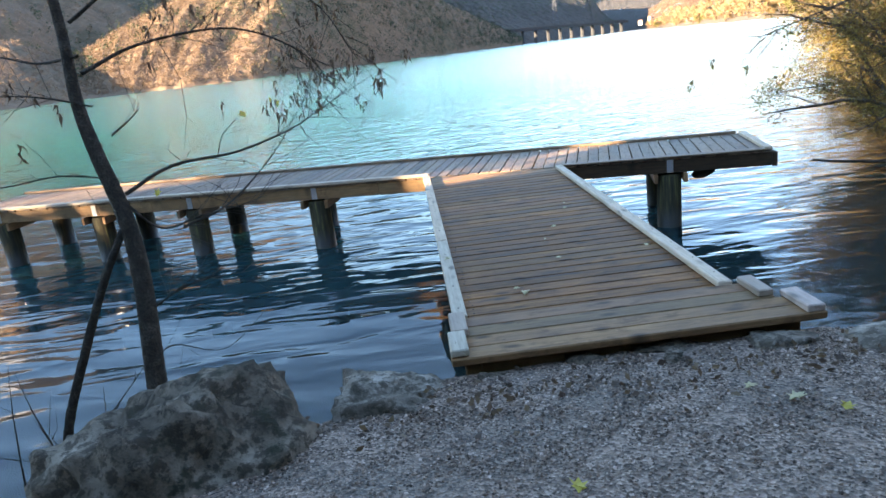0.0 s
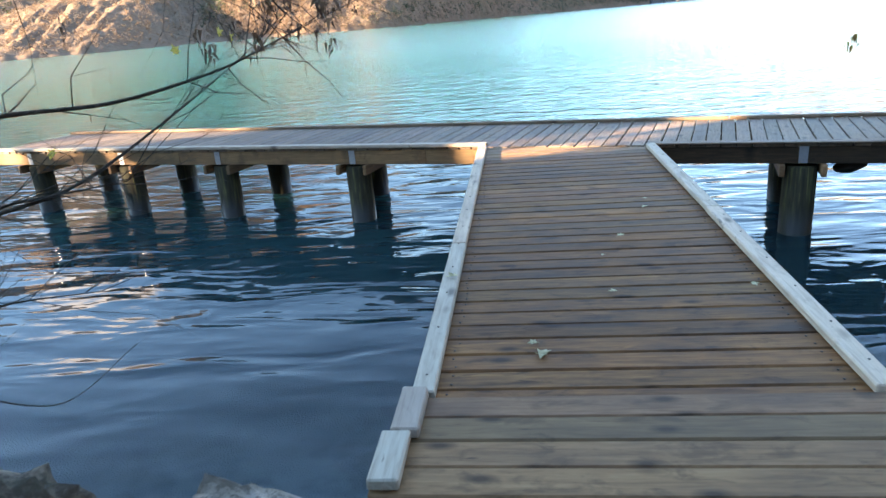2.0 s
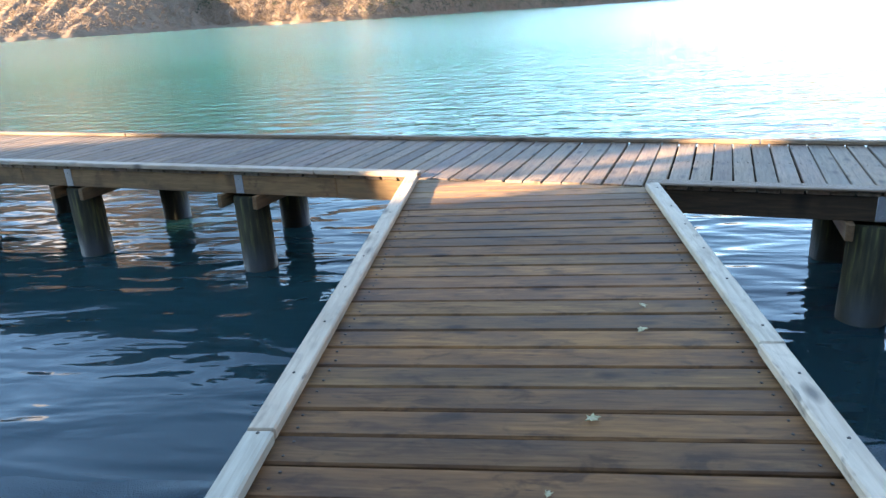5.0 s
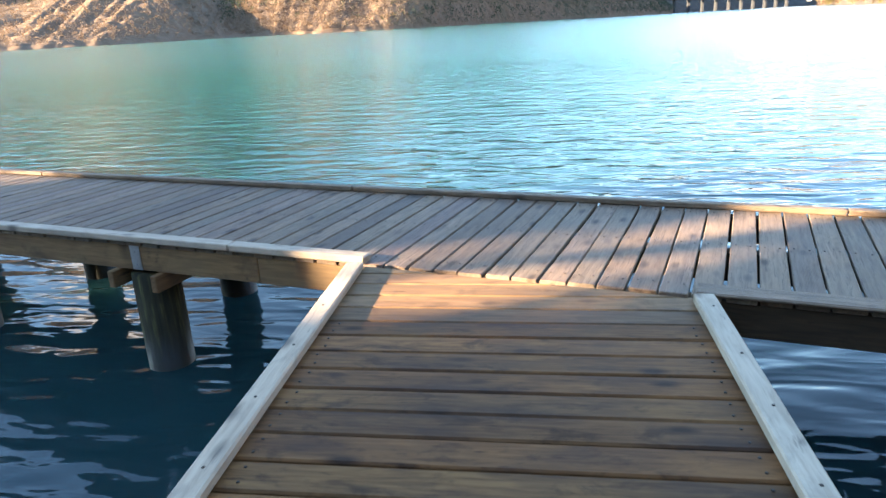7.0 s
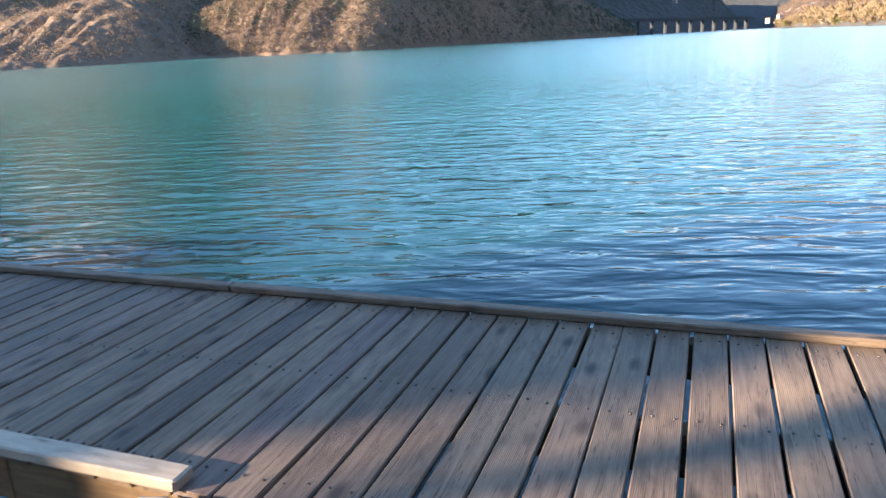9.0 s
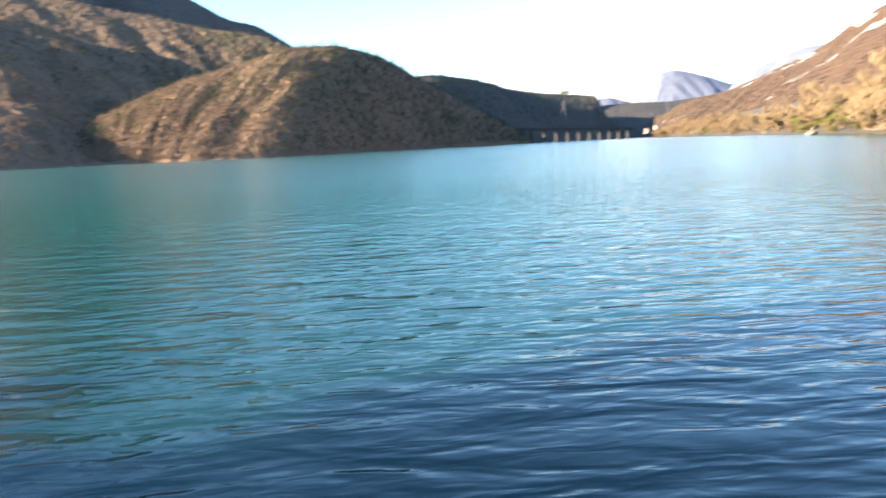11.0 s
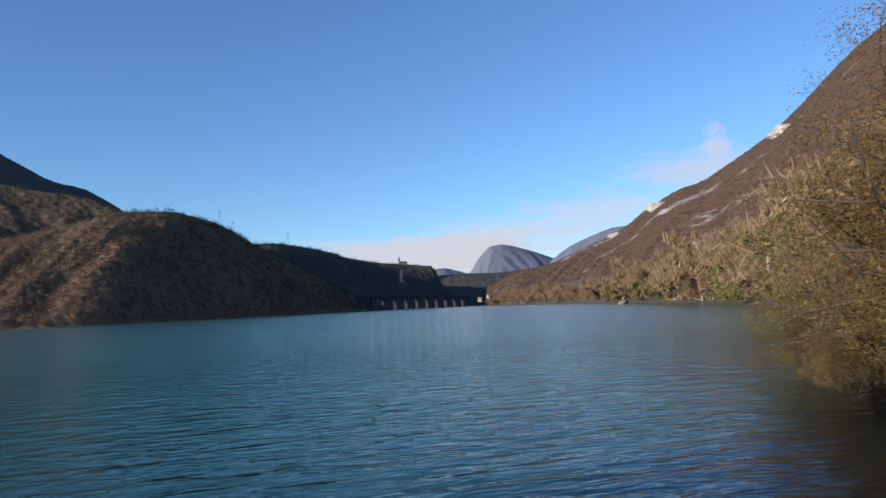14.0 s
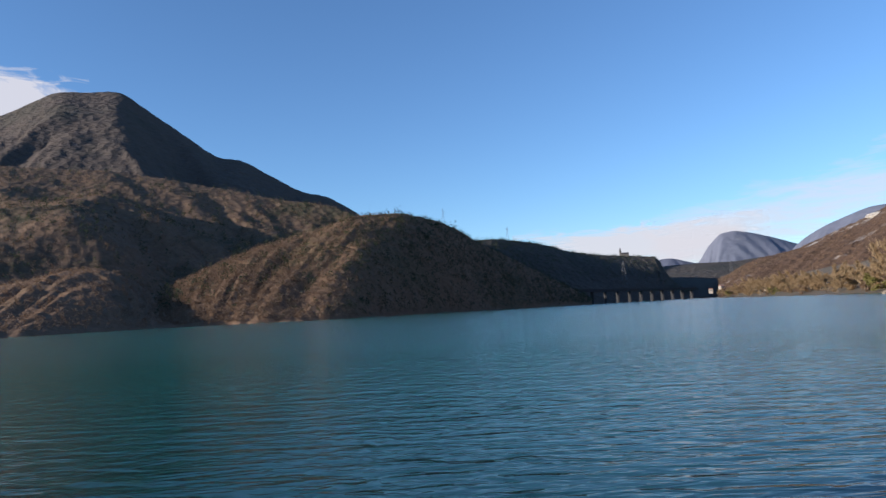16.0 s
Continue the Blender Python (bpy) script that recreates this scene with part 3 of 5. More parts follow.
def build_hills():
    rnd = random.Random(5)
    ridge("backdrop_peak", "wooded mountain with grey crags, coloured dark for cloud shade", HILL_PEAK,
          [(-75, 4, 1900), (-58, 8, 1900), (-47, 12.5, 1880), (-42, 14.2, 1850), (-35.2, 15.1, 1800), (-31.7, 17.2, 1800), (-29.6, 17.3, 1800), (-27.3, 17.7, 1780),
           (-23.8, 15.3, 1700), (-20.2, 12.9, 1600), (-18.4, 12.9, 1600), (-13.7, 10.3, 1500), (-11.2, 9.8, 1500), (-9, 8.4, 1450), (-4, 4, 1400), (0, 1, 1400)],
          [(-75, 700), (-40, 750), (-24, 800), (-10, 850), (0, 900)], 0.9, 360, 90, 1.0, seed=1, crown=0)
    _, v, c, r = ridge("backdrop_terrace", "dark wooded shoulder of the mountain", HILL_DARK,
                       [(-75, 2.5, 1000), (-58, 4, 1000), (-46, 8, 1000), (-36, 11.7, 1000), (-28, 11.8, 1000), (-24, 11.2, 980), (-19, 10.5, 960), (-14, 9.6, 930), (-11.2, 9.3, 920), (-9, 8.1, 900), (-5, 5, 900)],
                       [(-75, 480), (-40, 500), (-24, 540), (-5, 720)], 1.1, 420, 100, 1.15, seed=9, crown=8, lumps=0.2)
    wood_cover("mountain_woods", "bare brown trees on the mountain's shoulder", v, c, r, 6500, 2.0, CROWN_BROWN, rnd)
    wood_cover("mountain_conifers", "dark green conifers on the mountain's shoulder", v, c, r, 2600, 2.8, CROWN_DARK, rnd, tall=1.7)
    _, v, c, r = ridge("backdrop_foothill", "low brown wooded foothill by the shore", HILL_BROWN,
                       [(-75, 1, 520), (-50, 2.0, 520), (-38, 2.4, 520), (-31, 4.2, 520), (-28.5, 4.4, 520), (-25.5, 2.8, 520), (-23, 1.2, 520), (-20, 0.3, 520)],
                       [(-75, 220), (-36, 290), (-20, 400)], 1.0, 380, 60, 1.3, seed=2, crown=7)
    wood_cover("shore_woods", "bare brown woods along the far shore", v, c, r, 5200, 1.4, CROWN_BROWN, rnd)
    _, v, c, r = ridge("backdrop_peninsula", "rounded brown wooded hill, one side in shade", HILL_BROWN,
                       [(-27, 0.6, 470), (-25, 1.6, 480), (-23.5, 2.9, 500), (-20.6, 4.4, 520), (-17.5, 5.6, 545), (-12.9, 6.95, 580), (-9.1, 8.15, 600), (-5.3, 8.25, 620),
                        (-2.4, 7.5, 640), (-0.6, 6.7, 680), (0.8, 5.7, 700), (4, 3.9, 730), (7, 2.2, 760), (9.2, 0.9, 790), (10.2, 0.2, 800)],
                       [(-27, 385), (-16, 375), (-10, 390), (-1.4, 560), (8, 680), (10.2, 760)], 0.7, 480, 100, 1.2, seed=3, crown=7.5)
    wood_cover("peninsula_woods", "bare winter trees covering the wooded hill", v, c, r, 15000, 1.5, CROWN_BROWN, rnd, lambda p: math.atan2(p.x - EYE_X, p.y - EYE_Y) < radians(-9 + 5 * rnd.gauss(0, 1)))
    wood_cover("peninsula_conifers", "dark conifers among the bare trees", v, c, r, 500, 2.6, CROWN_DARK, rnd, tall=1.8, lo=0.3)
    # dark crowns put the shade of the hill's right side into colour
    wood_cover("shaded_woods", "dark crowns painting the shade on the hill's right side", v, c, r, 5200, 1.9, CROWN_DARK, rnd, lambda p: math.atan2(p.x - EYE_X, p.y - EYE_Y) > radians(-10 + 4 * rnd.gauss(0, 1)))
    _, v, c, r = ridge("backdrop_wooded_ridge", "dark wooded ridge behind the lake", HILL_SHADE,
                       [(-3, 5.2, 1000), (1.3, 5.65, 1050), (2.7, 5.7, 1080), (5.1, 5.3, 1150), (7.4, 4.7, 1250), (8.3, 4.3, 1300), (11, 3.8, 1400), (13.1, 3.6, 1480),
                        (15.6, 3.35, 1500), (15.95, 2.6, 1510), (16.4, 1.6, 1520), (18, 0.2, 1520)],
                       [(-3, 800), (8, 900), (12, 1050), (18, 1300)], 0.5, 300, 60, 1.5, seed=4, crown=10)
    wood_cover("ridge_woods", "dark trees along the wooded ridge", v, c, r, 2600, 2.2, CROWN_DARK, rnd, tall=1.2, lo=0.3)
    ridge("backdrop_low_ridge", "low dark ridge closing the valley", HILL_SHADE,
          [(12, 1.8, 2200), (16, 2.6, 2200), (18.8, 2.65, 2200), (21.3, 2.6, 2200), (23.3, 2.8, 2200), (27, 2.4, 2200)], [(12, 1400), (27, 1300)], 0.4, 120, 20, 1.3, seed=5)
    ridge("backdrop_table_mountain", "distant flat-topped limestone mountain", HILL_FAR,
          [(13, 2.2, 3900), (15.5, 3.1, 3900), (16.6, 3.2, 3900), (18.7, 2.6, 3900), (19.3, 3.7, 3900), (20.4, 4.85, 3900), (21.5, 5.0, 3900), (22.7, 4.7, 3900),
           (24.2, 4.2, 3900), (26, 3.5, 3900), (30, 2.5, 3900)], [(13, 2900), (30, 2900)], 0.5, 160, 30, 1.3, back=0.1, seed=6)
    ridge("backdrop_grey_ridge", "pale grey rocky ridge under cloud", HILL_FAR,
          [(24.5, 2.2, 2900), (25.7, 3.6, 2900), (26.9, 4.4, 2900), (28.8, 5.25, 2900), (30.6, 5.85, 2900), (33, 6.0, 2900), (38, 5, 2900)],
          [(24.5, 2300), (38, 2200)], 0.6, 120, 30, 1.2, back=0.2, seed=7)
    _, v, c, r = ridge("backdrop_sunny_slope", "steep brown mountainside with pale limestone outcrops", HILL_SUNNY,
                       [(20, 1.2, 1500), (22.4, 2.6, 1500), (25.7, 3.2, 1450), (29, 4.6, 1400), (31.4, 5.6, 1350), (33.7, 7.3, 1300), (35.9, 8.5, 1250), (38.1, 9.0, 1200),
                        (40.3, 10.4, 1150), (42.3, 11.5, 1100), (44.4, 13.1, 1080), (46.5, 15.1, 1050), (48.4, 16.7, 1030), (51, 18.3, 1000), (55, 20.2, 950),
                        (62, 23, 900), (80, 25, 800), (110, 24, 700)],
                       [(20, 1000), (26, 700), (33, 450), (45, 260), (60, 200), (110, 160)], 0.7, 420, 90, 1.0, seed=8, crown=11)
    wood_cover("mountainside_woods", "bare brown woods on the sunny mountainside", v, c, r, 9000, 2.4, CROWN_BROWN, rnd, lo=0.0, hi=1.0)

    # unseen valley side added behind the gravel bank; closes the place, blocks low sky
    _, v, c, r = ridge("backdrop_valley_side", "unseen wooded valley side behind the bank", HILL_BROWN,
                       [(105, 24, 420), (130, 30, 300), (160, 33, 260), (185, 31, 260), (205, 20, 300), (220, 8, 400), (240, 3.5, 600), (262, 3, 900), (287, 3, 1000)],
                       [(105, 150), (150, 45), (200, 45), (230, 120), (287, 280)], 0.6, 160, 24, 1.2, seed=10)


build_hills()

# ---- jetty and gangway ----
TURN = radians(-14)
JETTY = Matrix.Translation((0, 8.03, 0)) @ Matrix.Rotation(TURN, 4, "Z")
U0, U1, WIDE = -9.8, 3.97, 1.81
KERB = 0.10
SKEW = radians(1.8)  # the deck boards lie a little askew


def on(m, x, y, z, turn=0.0):
    return m @ Matrix.Translation((x, y, z)) @ Matrix.Rotation(radians(turn), 4, "Z")


def placed(name, mesh, m, parent):
    ob = new(name, mesh)
    ob.parent = parent
    ob.matrix_basis = m
    return ob


def shared(name, bm, material):
    me = bpy.data.meshes.new(name)
    bm.to_mesh(me)
    bm.free()
    me.materials.append(material)
    return me


def cylinder(bm, r0, r1, z0, z1, x=0.0, y=0.0, sides=20):
    made = bmesh.ops.create_cone(bm, cap_ends=True, segments=sides, radius1=r0, radius2=r1, depth=z1 - z0)["verts"]
    bmesh.ops.translate(bm, verts=made, vec=(x, y, (z0 + z1) / 2))
    return made


def screw_bm():
    bm = bmesh.new()
    bmesh.ops.create_cone(bm, cap_ends=True, segments=6, radius1=0.007, radius2=0.005, depth=0.004)
    return bm


SCREW = shared("screw_head", screw_bm(), NAIL)


def screw_heads(spots, parent, picked):
    """Screws near the walk are single parts; the rest are joined."""
    vs, fs = [], []
    for x, y, z in spots:
        if picked(x):
            placed("screw_head", SCREW, Matrix.Translation((x, y, z)), parent)
            continue
        k = len(vs)
        vs += [(x + 0.007 * math.cos(a * math.pi / 3), y + 0.007 * math.sin(a * math.pi / 3), z + 0.001) for a in range(6)]
        fs.append(tuple(range(k, k + 6)))
    if fs:
        tagged(data_object("far_screw", vs, fs, NAIL, parent), kind="stuff")


def build_jetty():
    rnd = random.Random(11)
    jetty = tagged(new("jetty"), "weathered wooden jetty on round posts standing in the lake", "jetty")
    jetty.matrix_basis = JETTY
    pitch = 0.1626
    boards = [shared("deck_board", beam(WIDE - 0.05, 0.149, 0.032, 0.005, s), DECK_WOOD) for s in range(4)]
    n = int((U1 - U0 - 0.03) / pitch)
    spots = []
    for i in range(n):
        u = U0 + 0.096 + i * pitch
        m = Matrix.Translation((u + SKEW * WIDE / 2 + rnd.uniform(-.004, .004), WIDE / 2 + rnd.uniform(-.006, .006), D + rnd.uniform(-.002, .002))) @ Matrix.Rotation(radians(90 + rnd.uniform(-.25, .25)) - SKEW, 4, "Z")
        placed("deck_board", boards[i % 4], m, jetty)
        for v in (0.16, WIDE / 2, WIDE - 0.16):
            spots += [(u + SKEW * v + du, v + rnd.uniform(-.012, .012), D + 0.0035) for du in (-0.042, 0.04)]
    screw_heads(spots, jetty, lambda u: -2.6 < u)
    # kerb rails on the deck's edges, in lengths, open where the gangway lands
    def rail(a, b, v, height=0.048, width=KERB, wood=KERB_WOOD):
        while a < b - 0.05:
            e = min(a + 3.9, b)
            bm = beam(e - a - 0.006, width, height, 0.007 if height > 0.02 else 0.003, int(a * 10))
            ob = part("kerb_rail", bm, wood, jetty)
            ob.matrix_basis = Matrix.Translation(((a + e) / 2, v, D + 0.003 + height))
            a = e
    rail(U0, -0.96, KERB / 2)
    rail(0.97, U1, 0.07, 0.022, 0.15, DECK_WOOD)
    rail(U0, U1 - 0.11, WIDE - 0.04, 0.042, 0.075, DECK_WOOD)
    bm = beam(WIDE, KERB, 0.048, 0.007, 5)
    part("kerb_rail", bm, KERB_WOOD, jetty).matrix_basis = Matrix.Translation((U1 - 0.05, WIDE / 2 - 0.105, D + 0.051)) @ Matrix.Rotation(radians(90), 4, "Z") @ Matrix.Diagonal((0.87, 1, 1, 1))
    # long beams; those right of the gangway take the shade-coloured wood
    for v in (0.09, WIDE / 2, WIDE - 0.09):
        a = U0
        while a < U1 - 0.05:
            e = min(a + 4.0, U1) if a > 0.9 or a + 4.0 < 0.97 else 0.97
            part("long_beam", beam(e - a - 0.004, 0.10, 0.19, 0.006, int(v * 9)), BEAM_WOOD if e < 1 else SHADED_BEAM_WOOD, jetty).matrix_basis = Matrix.Translation(((a + e) / 2, v, D - 0.034))
            a = e
    part("end_beam", beam(WIDE - 0.02, 0.07, 0.2, 0.006, 3), SHADED_BEAM_WOOD, jetty).matrix_basis = Matrix.Translation((U1 + 0.036, WIDE / 2, D - 0.032)) @ Matrix.Rotation(radians(90), 4, "Z")
    # posts in pairs with cross heads and steel straps
    for near_u, far_u in ((2.6, 2.58), (-2.88, -3.32), (-5.1, -5.16), (-6.93, -7.1), (-8.88, -9.0)):
        for u, v in ((near_u, 0.19), (far_u, WIDE - 0.20)):
            bm = bmesh.new()
            cylinder(bm, 0.178, 0.172, -3.0, 0.79, 0, 0, 26)
            lean = Vector((rnd.uniform(-.015, .015), rnd.uniform(-.015, .015), 0))
            bmesh.ops.bevel(bm, geom=[e for e in bm.edges if all(q.co.z > 0.7 for q in e.verts)], offset=0.012, segments=2, affect="EDGES")
            for q in bm.verts:
                q.co += lean * (0.73 - q.co.z) + Vector((rnd.gauss(0, .002), rnd.gauss(0, .002), 0))
            part("post", bm, POST_WOOD, jetty, smooth=True).matrix_basis = Matrix.Translation((u, v, 0))
            bm = bmesh.new()
            box(bm, -0.045, 0.045, -0.002, 0.004, -0.19, 0.0, 0.002)
            strap = part("steel_strap", bm, STEEL, jetty, "galvanised steel strap")
            strap.matrix_basis = Matrix.Translation((u, 0.035 if v < 1 else WIDE - 0.035, D - 0.03))
            for bz in (-0.05, -0.15):
                bm = bmesh.new()
                made = bmesh.ops.create_cone(bm, cap_ends=True, segments=6, radius1=0.011, radius2=0.010, depth=0.010)["verts"]
                bmesh.ops.rotate(bm, verts=made, cent=(0, 0, 0), matrix=Matrix.Rotation(radians(90), 3, "X"))
                part("bolt", bm, STEEL, strap).matrix_basis = Matrix.Translation((0, -0.006 if v < 1 else 0.008, bz))
            # short timbers clasp each post's head on both sides
            for du in (-0.205, 0.205):
                part("cross_head", beam(0.62, 0.055, 0.13, 0.006, 7), FRESH_WOOD, jetty).matrix_basis = Matrix.Translation((u + du, v + (0.08 if v < 1 else -0.08), 0.824)) @ Matrix.Rotation(radians(90), 4, "Z")
    return jetty


def build_gangway():
    rnd = random.Random(12)
    gang = tagged(new("gangway"), "brown plank gangway with pale kerbs from shore to jetty", "gangway")
    fall = Matrix.Translation((0, 8, D - 0.008)) @ Matrix.Rotation(0.0053, 4, "X")
    gang.matrix_basis = fall
    pitch, spots = 0.1652, []
    cut_at, cut_n = fall.inverted() @ (JETTY @ Vector((0, -0.008, D))), (JETTY.to_3x3() @ Vector((0, -1, 0)))
    y = 2.348 - 8 + pitch / 2
    masters = [shared("plank", beam(1.98, 0.156, 0.04, 0.008, s), GANG_WOOD) for s in range(4)]
    i = 0
    while y < 0.32:
        m = Matrix.Translation((rnd.uniform(-.008, .008), y, rnd.uniform(-.002, .002))) @ Matrix.Rotation(radians(rnd.uniform(-.2, .2)), 4, "Z")
        if y < -0.45:
            placed("plank", masters[i % 4], m, gang)
            for x in (-0.86, 0.86):
                spots += [(x + rnd.uniform(-.012, .012), y - 0.04, 0.0025), (x + rnd.uniform(-.012, .012), y + 0.04, 0.0025)]
        else:
            bm = beam(1.98, 0.158, 0.04, 0.006, i)
            bm.transform(m)
            bmesh.ops.bisect_plane(bm, geom=bm.verts[:] + bm.edges[:] + bm.faces[:], plane_co=cut_at, plane_no=cut_n, clear_inner=True)
            if bm.verts:
                edges = [e for e in bm.edges if e.is_boundary]
                bmesh.ops.holes_fill(bm, edges=edges)
                part("plank", bm, FRESH_WOOD, gang)
            else:
                bm.free()
        y += pitch
        i += 1
    # four wider planks, a little proud, that flare out onto the bank
    for k, (x0, x1, mid) in enumerate(((-1.055, 1.15, 2.322), (-1.055, 1.155, 2.158), (-1.08, 1.30, 1.994), (-1.085, 1.315, 1.83))):
        ob = part("wide_plank", beam(x1 - x0, 0.159, 0.052, 0.008, 20 + k), FRESH_WOOD, gang)
        ob.matrix_basis = Matrix.Translation(((x0 + x1) / 2, mid - 8, 0.034 + 0.002 * (k % 2)))
    def kerb(x, y0, y1, seed, height=0.05, width=0.105, base=0.003):
        ob = part("kerb_rail", beam(y1 - y0 - 0.005, width, height, 0.008, seed), KERB_WOOD, gang)
        ob.matrix_basis = Matrix.Translation((x, (y0 + y1) / 2 - 8, height + base)) @ Matrix.Rotation(radians(90), 4, "Z")
    kerb(-0.97, 2.412, 4.45, 1)
    kerb(-0.97, 4.45, 8.20, 2)
    kerb(0.965, 2.412, 5.1, 3)
    kerb(0.97, 5.1, 7.74, 4)
    kerb(-0.998, 2.077, 2.407, 5, 0.05, 0.115, 0.04)
    kerb(-1.028, 1.757, 2.072, 6, 0.05, 0.115, 0.045)
    kerb(1.095, 2.097, 2.407, 7, 0.05, 0.11, 0.036)
    kerb(1.245, 1.757, 2.092, 8, 0.05, 0.12, 0.036)
    for x in (-0.93, 0.0, 0.93):
        part("bearer", beam(6.0, 0.09, 0.17, 0.006, 9), BEAM_WOOD, gang).matrix_basis = Matrix.Translation((x, 4.85 - 8, -0.042)) @ Matrix.Rotation(radians(90), 4, "Z")
    part("foot_beam", beam(2.2, 0.14, 0.12, 0.008, 9), BEAM_WOOD, gang).matrix_basis = Matrix.Translation((0.1, 1.92 - 8, -0.02))
    for x in (-0.84, -0.97, 0.84, 0.98):
        spots += [(x, y0 - 8 + rnd.uniform(-.05, .05), 0.0545) for y0 in np.arange(2.6, 7.6, 0.45)] if abs(x) > 0.9 else []
    screw_heads(spots, gang, lambda x: True)


build_jetty()
build_gangway()


def polar(head, rise, dist):
    a = radians(head)
    return Vector((EYE_X + dist * math.sin(a), EYE_Y + dist * math.cos(a), 2.5 + dist * math.tan(radians(rise))))


# ---- rocks, gravel and litter on the bank ----


def boulder(name, label, at, size, material, seed, cuts=0.35, turn=0.0, lumps=1.0, boxy=0.0):
    """A worn, faceted limestone block."""
    rnd = random.Random(seed)
    bm = bmesh.new()
    bmesh.ops.create_icosphere(bm, subdivisions=5, radius=1)
    planes = [(Vector((rnd.gauss(0, 1), rnd.gauss(0, 1), rnd.gauss(0.2, 0.8))).normalized(), rnd.uniform(0.55, 0.85)) for _ in range(7)]
    for v in bm.verts:
        p = v.co.copy()
        p = p.lerp(p / max(abs(p.x), abs(p.y), abs(p.z)) * 0.86, boxy)
        for n, d in planes:
            over = p.dot(n) - d
            if over > 0:
                p -= n * over * cuts * 2
        q = p * 1.9 + Vector((seed, 0, 0))
        p *= 1 + 0.2 * lumps * noise.fractal(q, 0.7, 2.1, 6) - 0.10 * lumps * abs(noise.noise(q * 2.3)) + 0.05 * noise.fractal(q * 6, 0.8, 2, 3)
        v.co = Vector((p.x * size[0], p.y * size[1], p.z * size[2]))
    ob = mesh_object(name, bm, material, None, True)
    ob.matrix_basis = pose(*at, 0, 0, turn)
    return tagged(ob, label, "rock")


def ground_at(x, y):
    return float(bank_height(np.array([float(x)]), np.array([float(y)]))[0])


def pebble_mesh(spots, rnd):
    vs, fs = [], []
    for x, y, z, s in spots:
        k = len(vs)
        a = rnd.uniform(0, 6.28)
        f, g, h = rnd.uniform(0.7, 1.3), rnd.uniform(0.6, 1.0), rnd.uniform(0.45, 0.85)
        for px, py, pz in ((1, 0, 0), (0, 1, 0), (-1, 0, 0), (0, -1, 0), (0.1, 0.1, 1), (0, 0, -1)):
            px, py, pz = px * f + rnd.gauss(0, .15), py * g + rnd.gauss(0, .15), pz * h
            vs.append((x + s * (px * math.cos(a) - py * math.sin(a)), y + s * (px * math.sin(a) + py * math.cos(a)), z + s * pz))
        fs += [(k + i, k + (i + 1) % 4, k + 4) for i in range(4)] + [(k + (i + 1) % 4, k + i, k + 5) for i in range(4)]
    return vs, fs


def leaf_outline(size, rnd, lobes=5):
    """A lobed leaf, curled a little."""
    pts = [(0, -0.5)]
    for i in range(lobes):
        a = math.pi * (i + 0.5) / lobes - math.pi / 2
        r = 0.62 + 0.12 * math.cos(2 * a)
        for da, f in ((-0.22, 0.55), (0, 1.0), (0.22, 0.55)):
            b = (a + da) * 1.6
            pts.append((math.sin(b) * r * f * 0.8, math.cos(b) * r * f))
    return [Vector((x * size, y * size, (abs(x) * 0.35 + rnd.uniform(0, 0.12)) * size)) for x, y in pts]


def fallen_leaf(at, size, material, seed, label, tilt=0.0, parent=None):
    rnd = random.Random(seed)
    pts = leaf_outline(size, rnd)
    top = [p + Vector((0, 0, 0.0015)) for p in pts]
    n = len(pts)
    faces = [tuple(range(n)), tuple(range(2 * n - 1, n - 1, -1))] + [(i, i + n, (i + 1) % n + n, (i + 1) % n) for i in range(n)]
    ob = data_object("fallen_leaf", top + pts, faces, material)
    ob.matrix_basis = pose(*at, tilt, rnd.uniform(-8, 8), rnd.uniform(0, 360))
    return tagged(ob, label, "leaf", "fallen leaves")


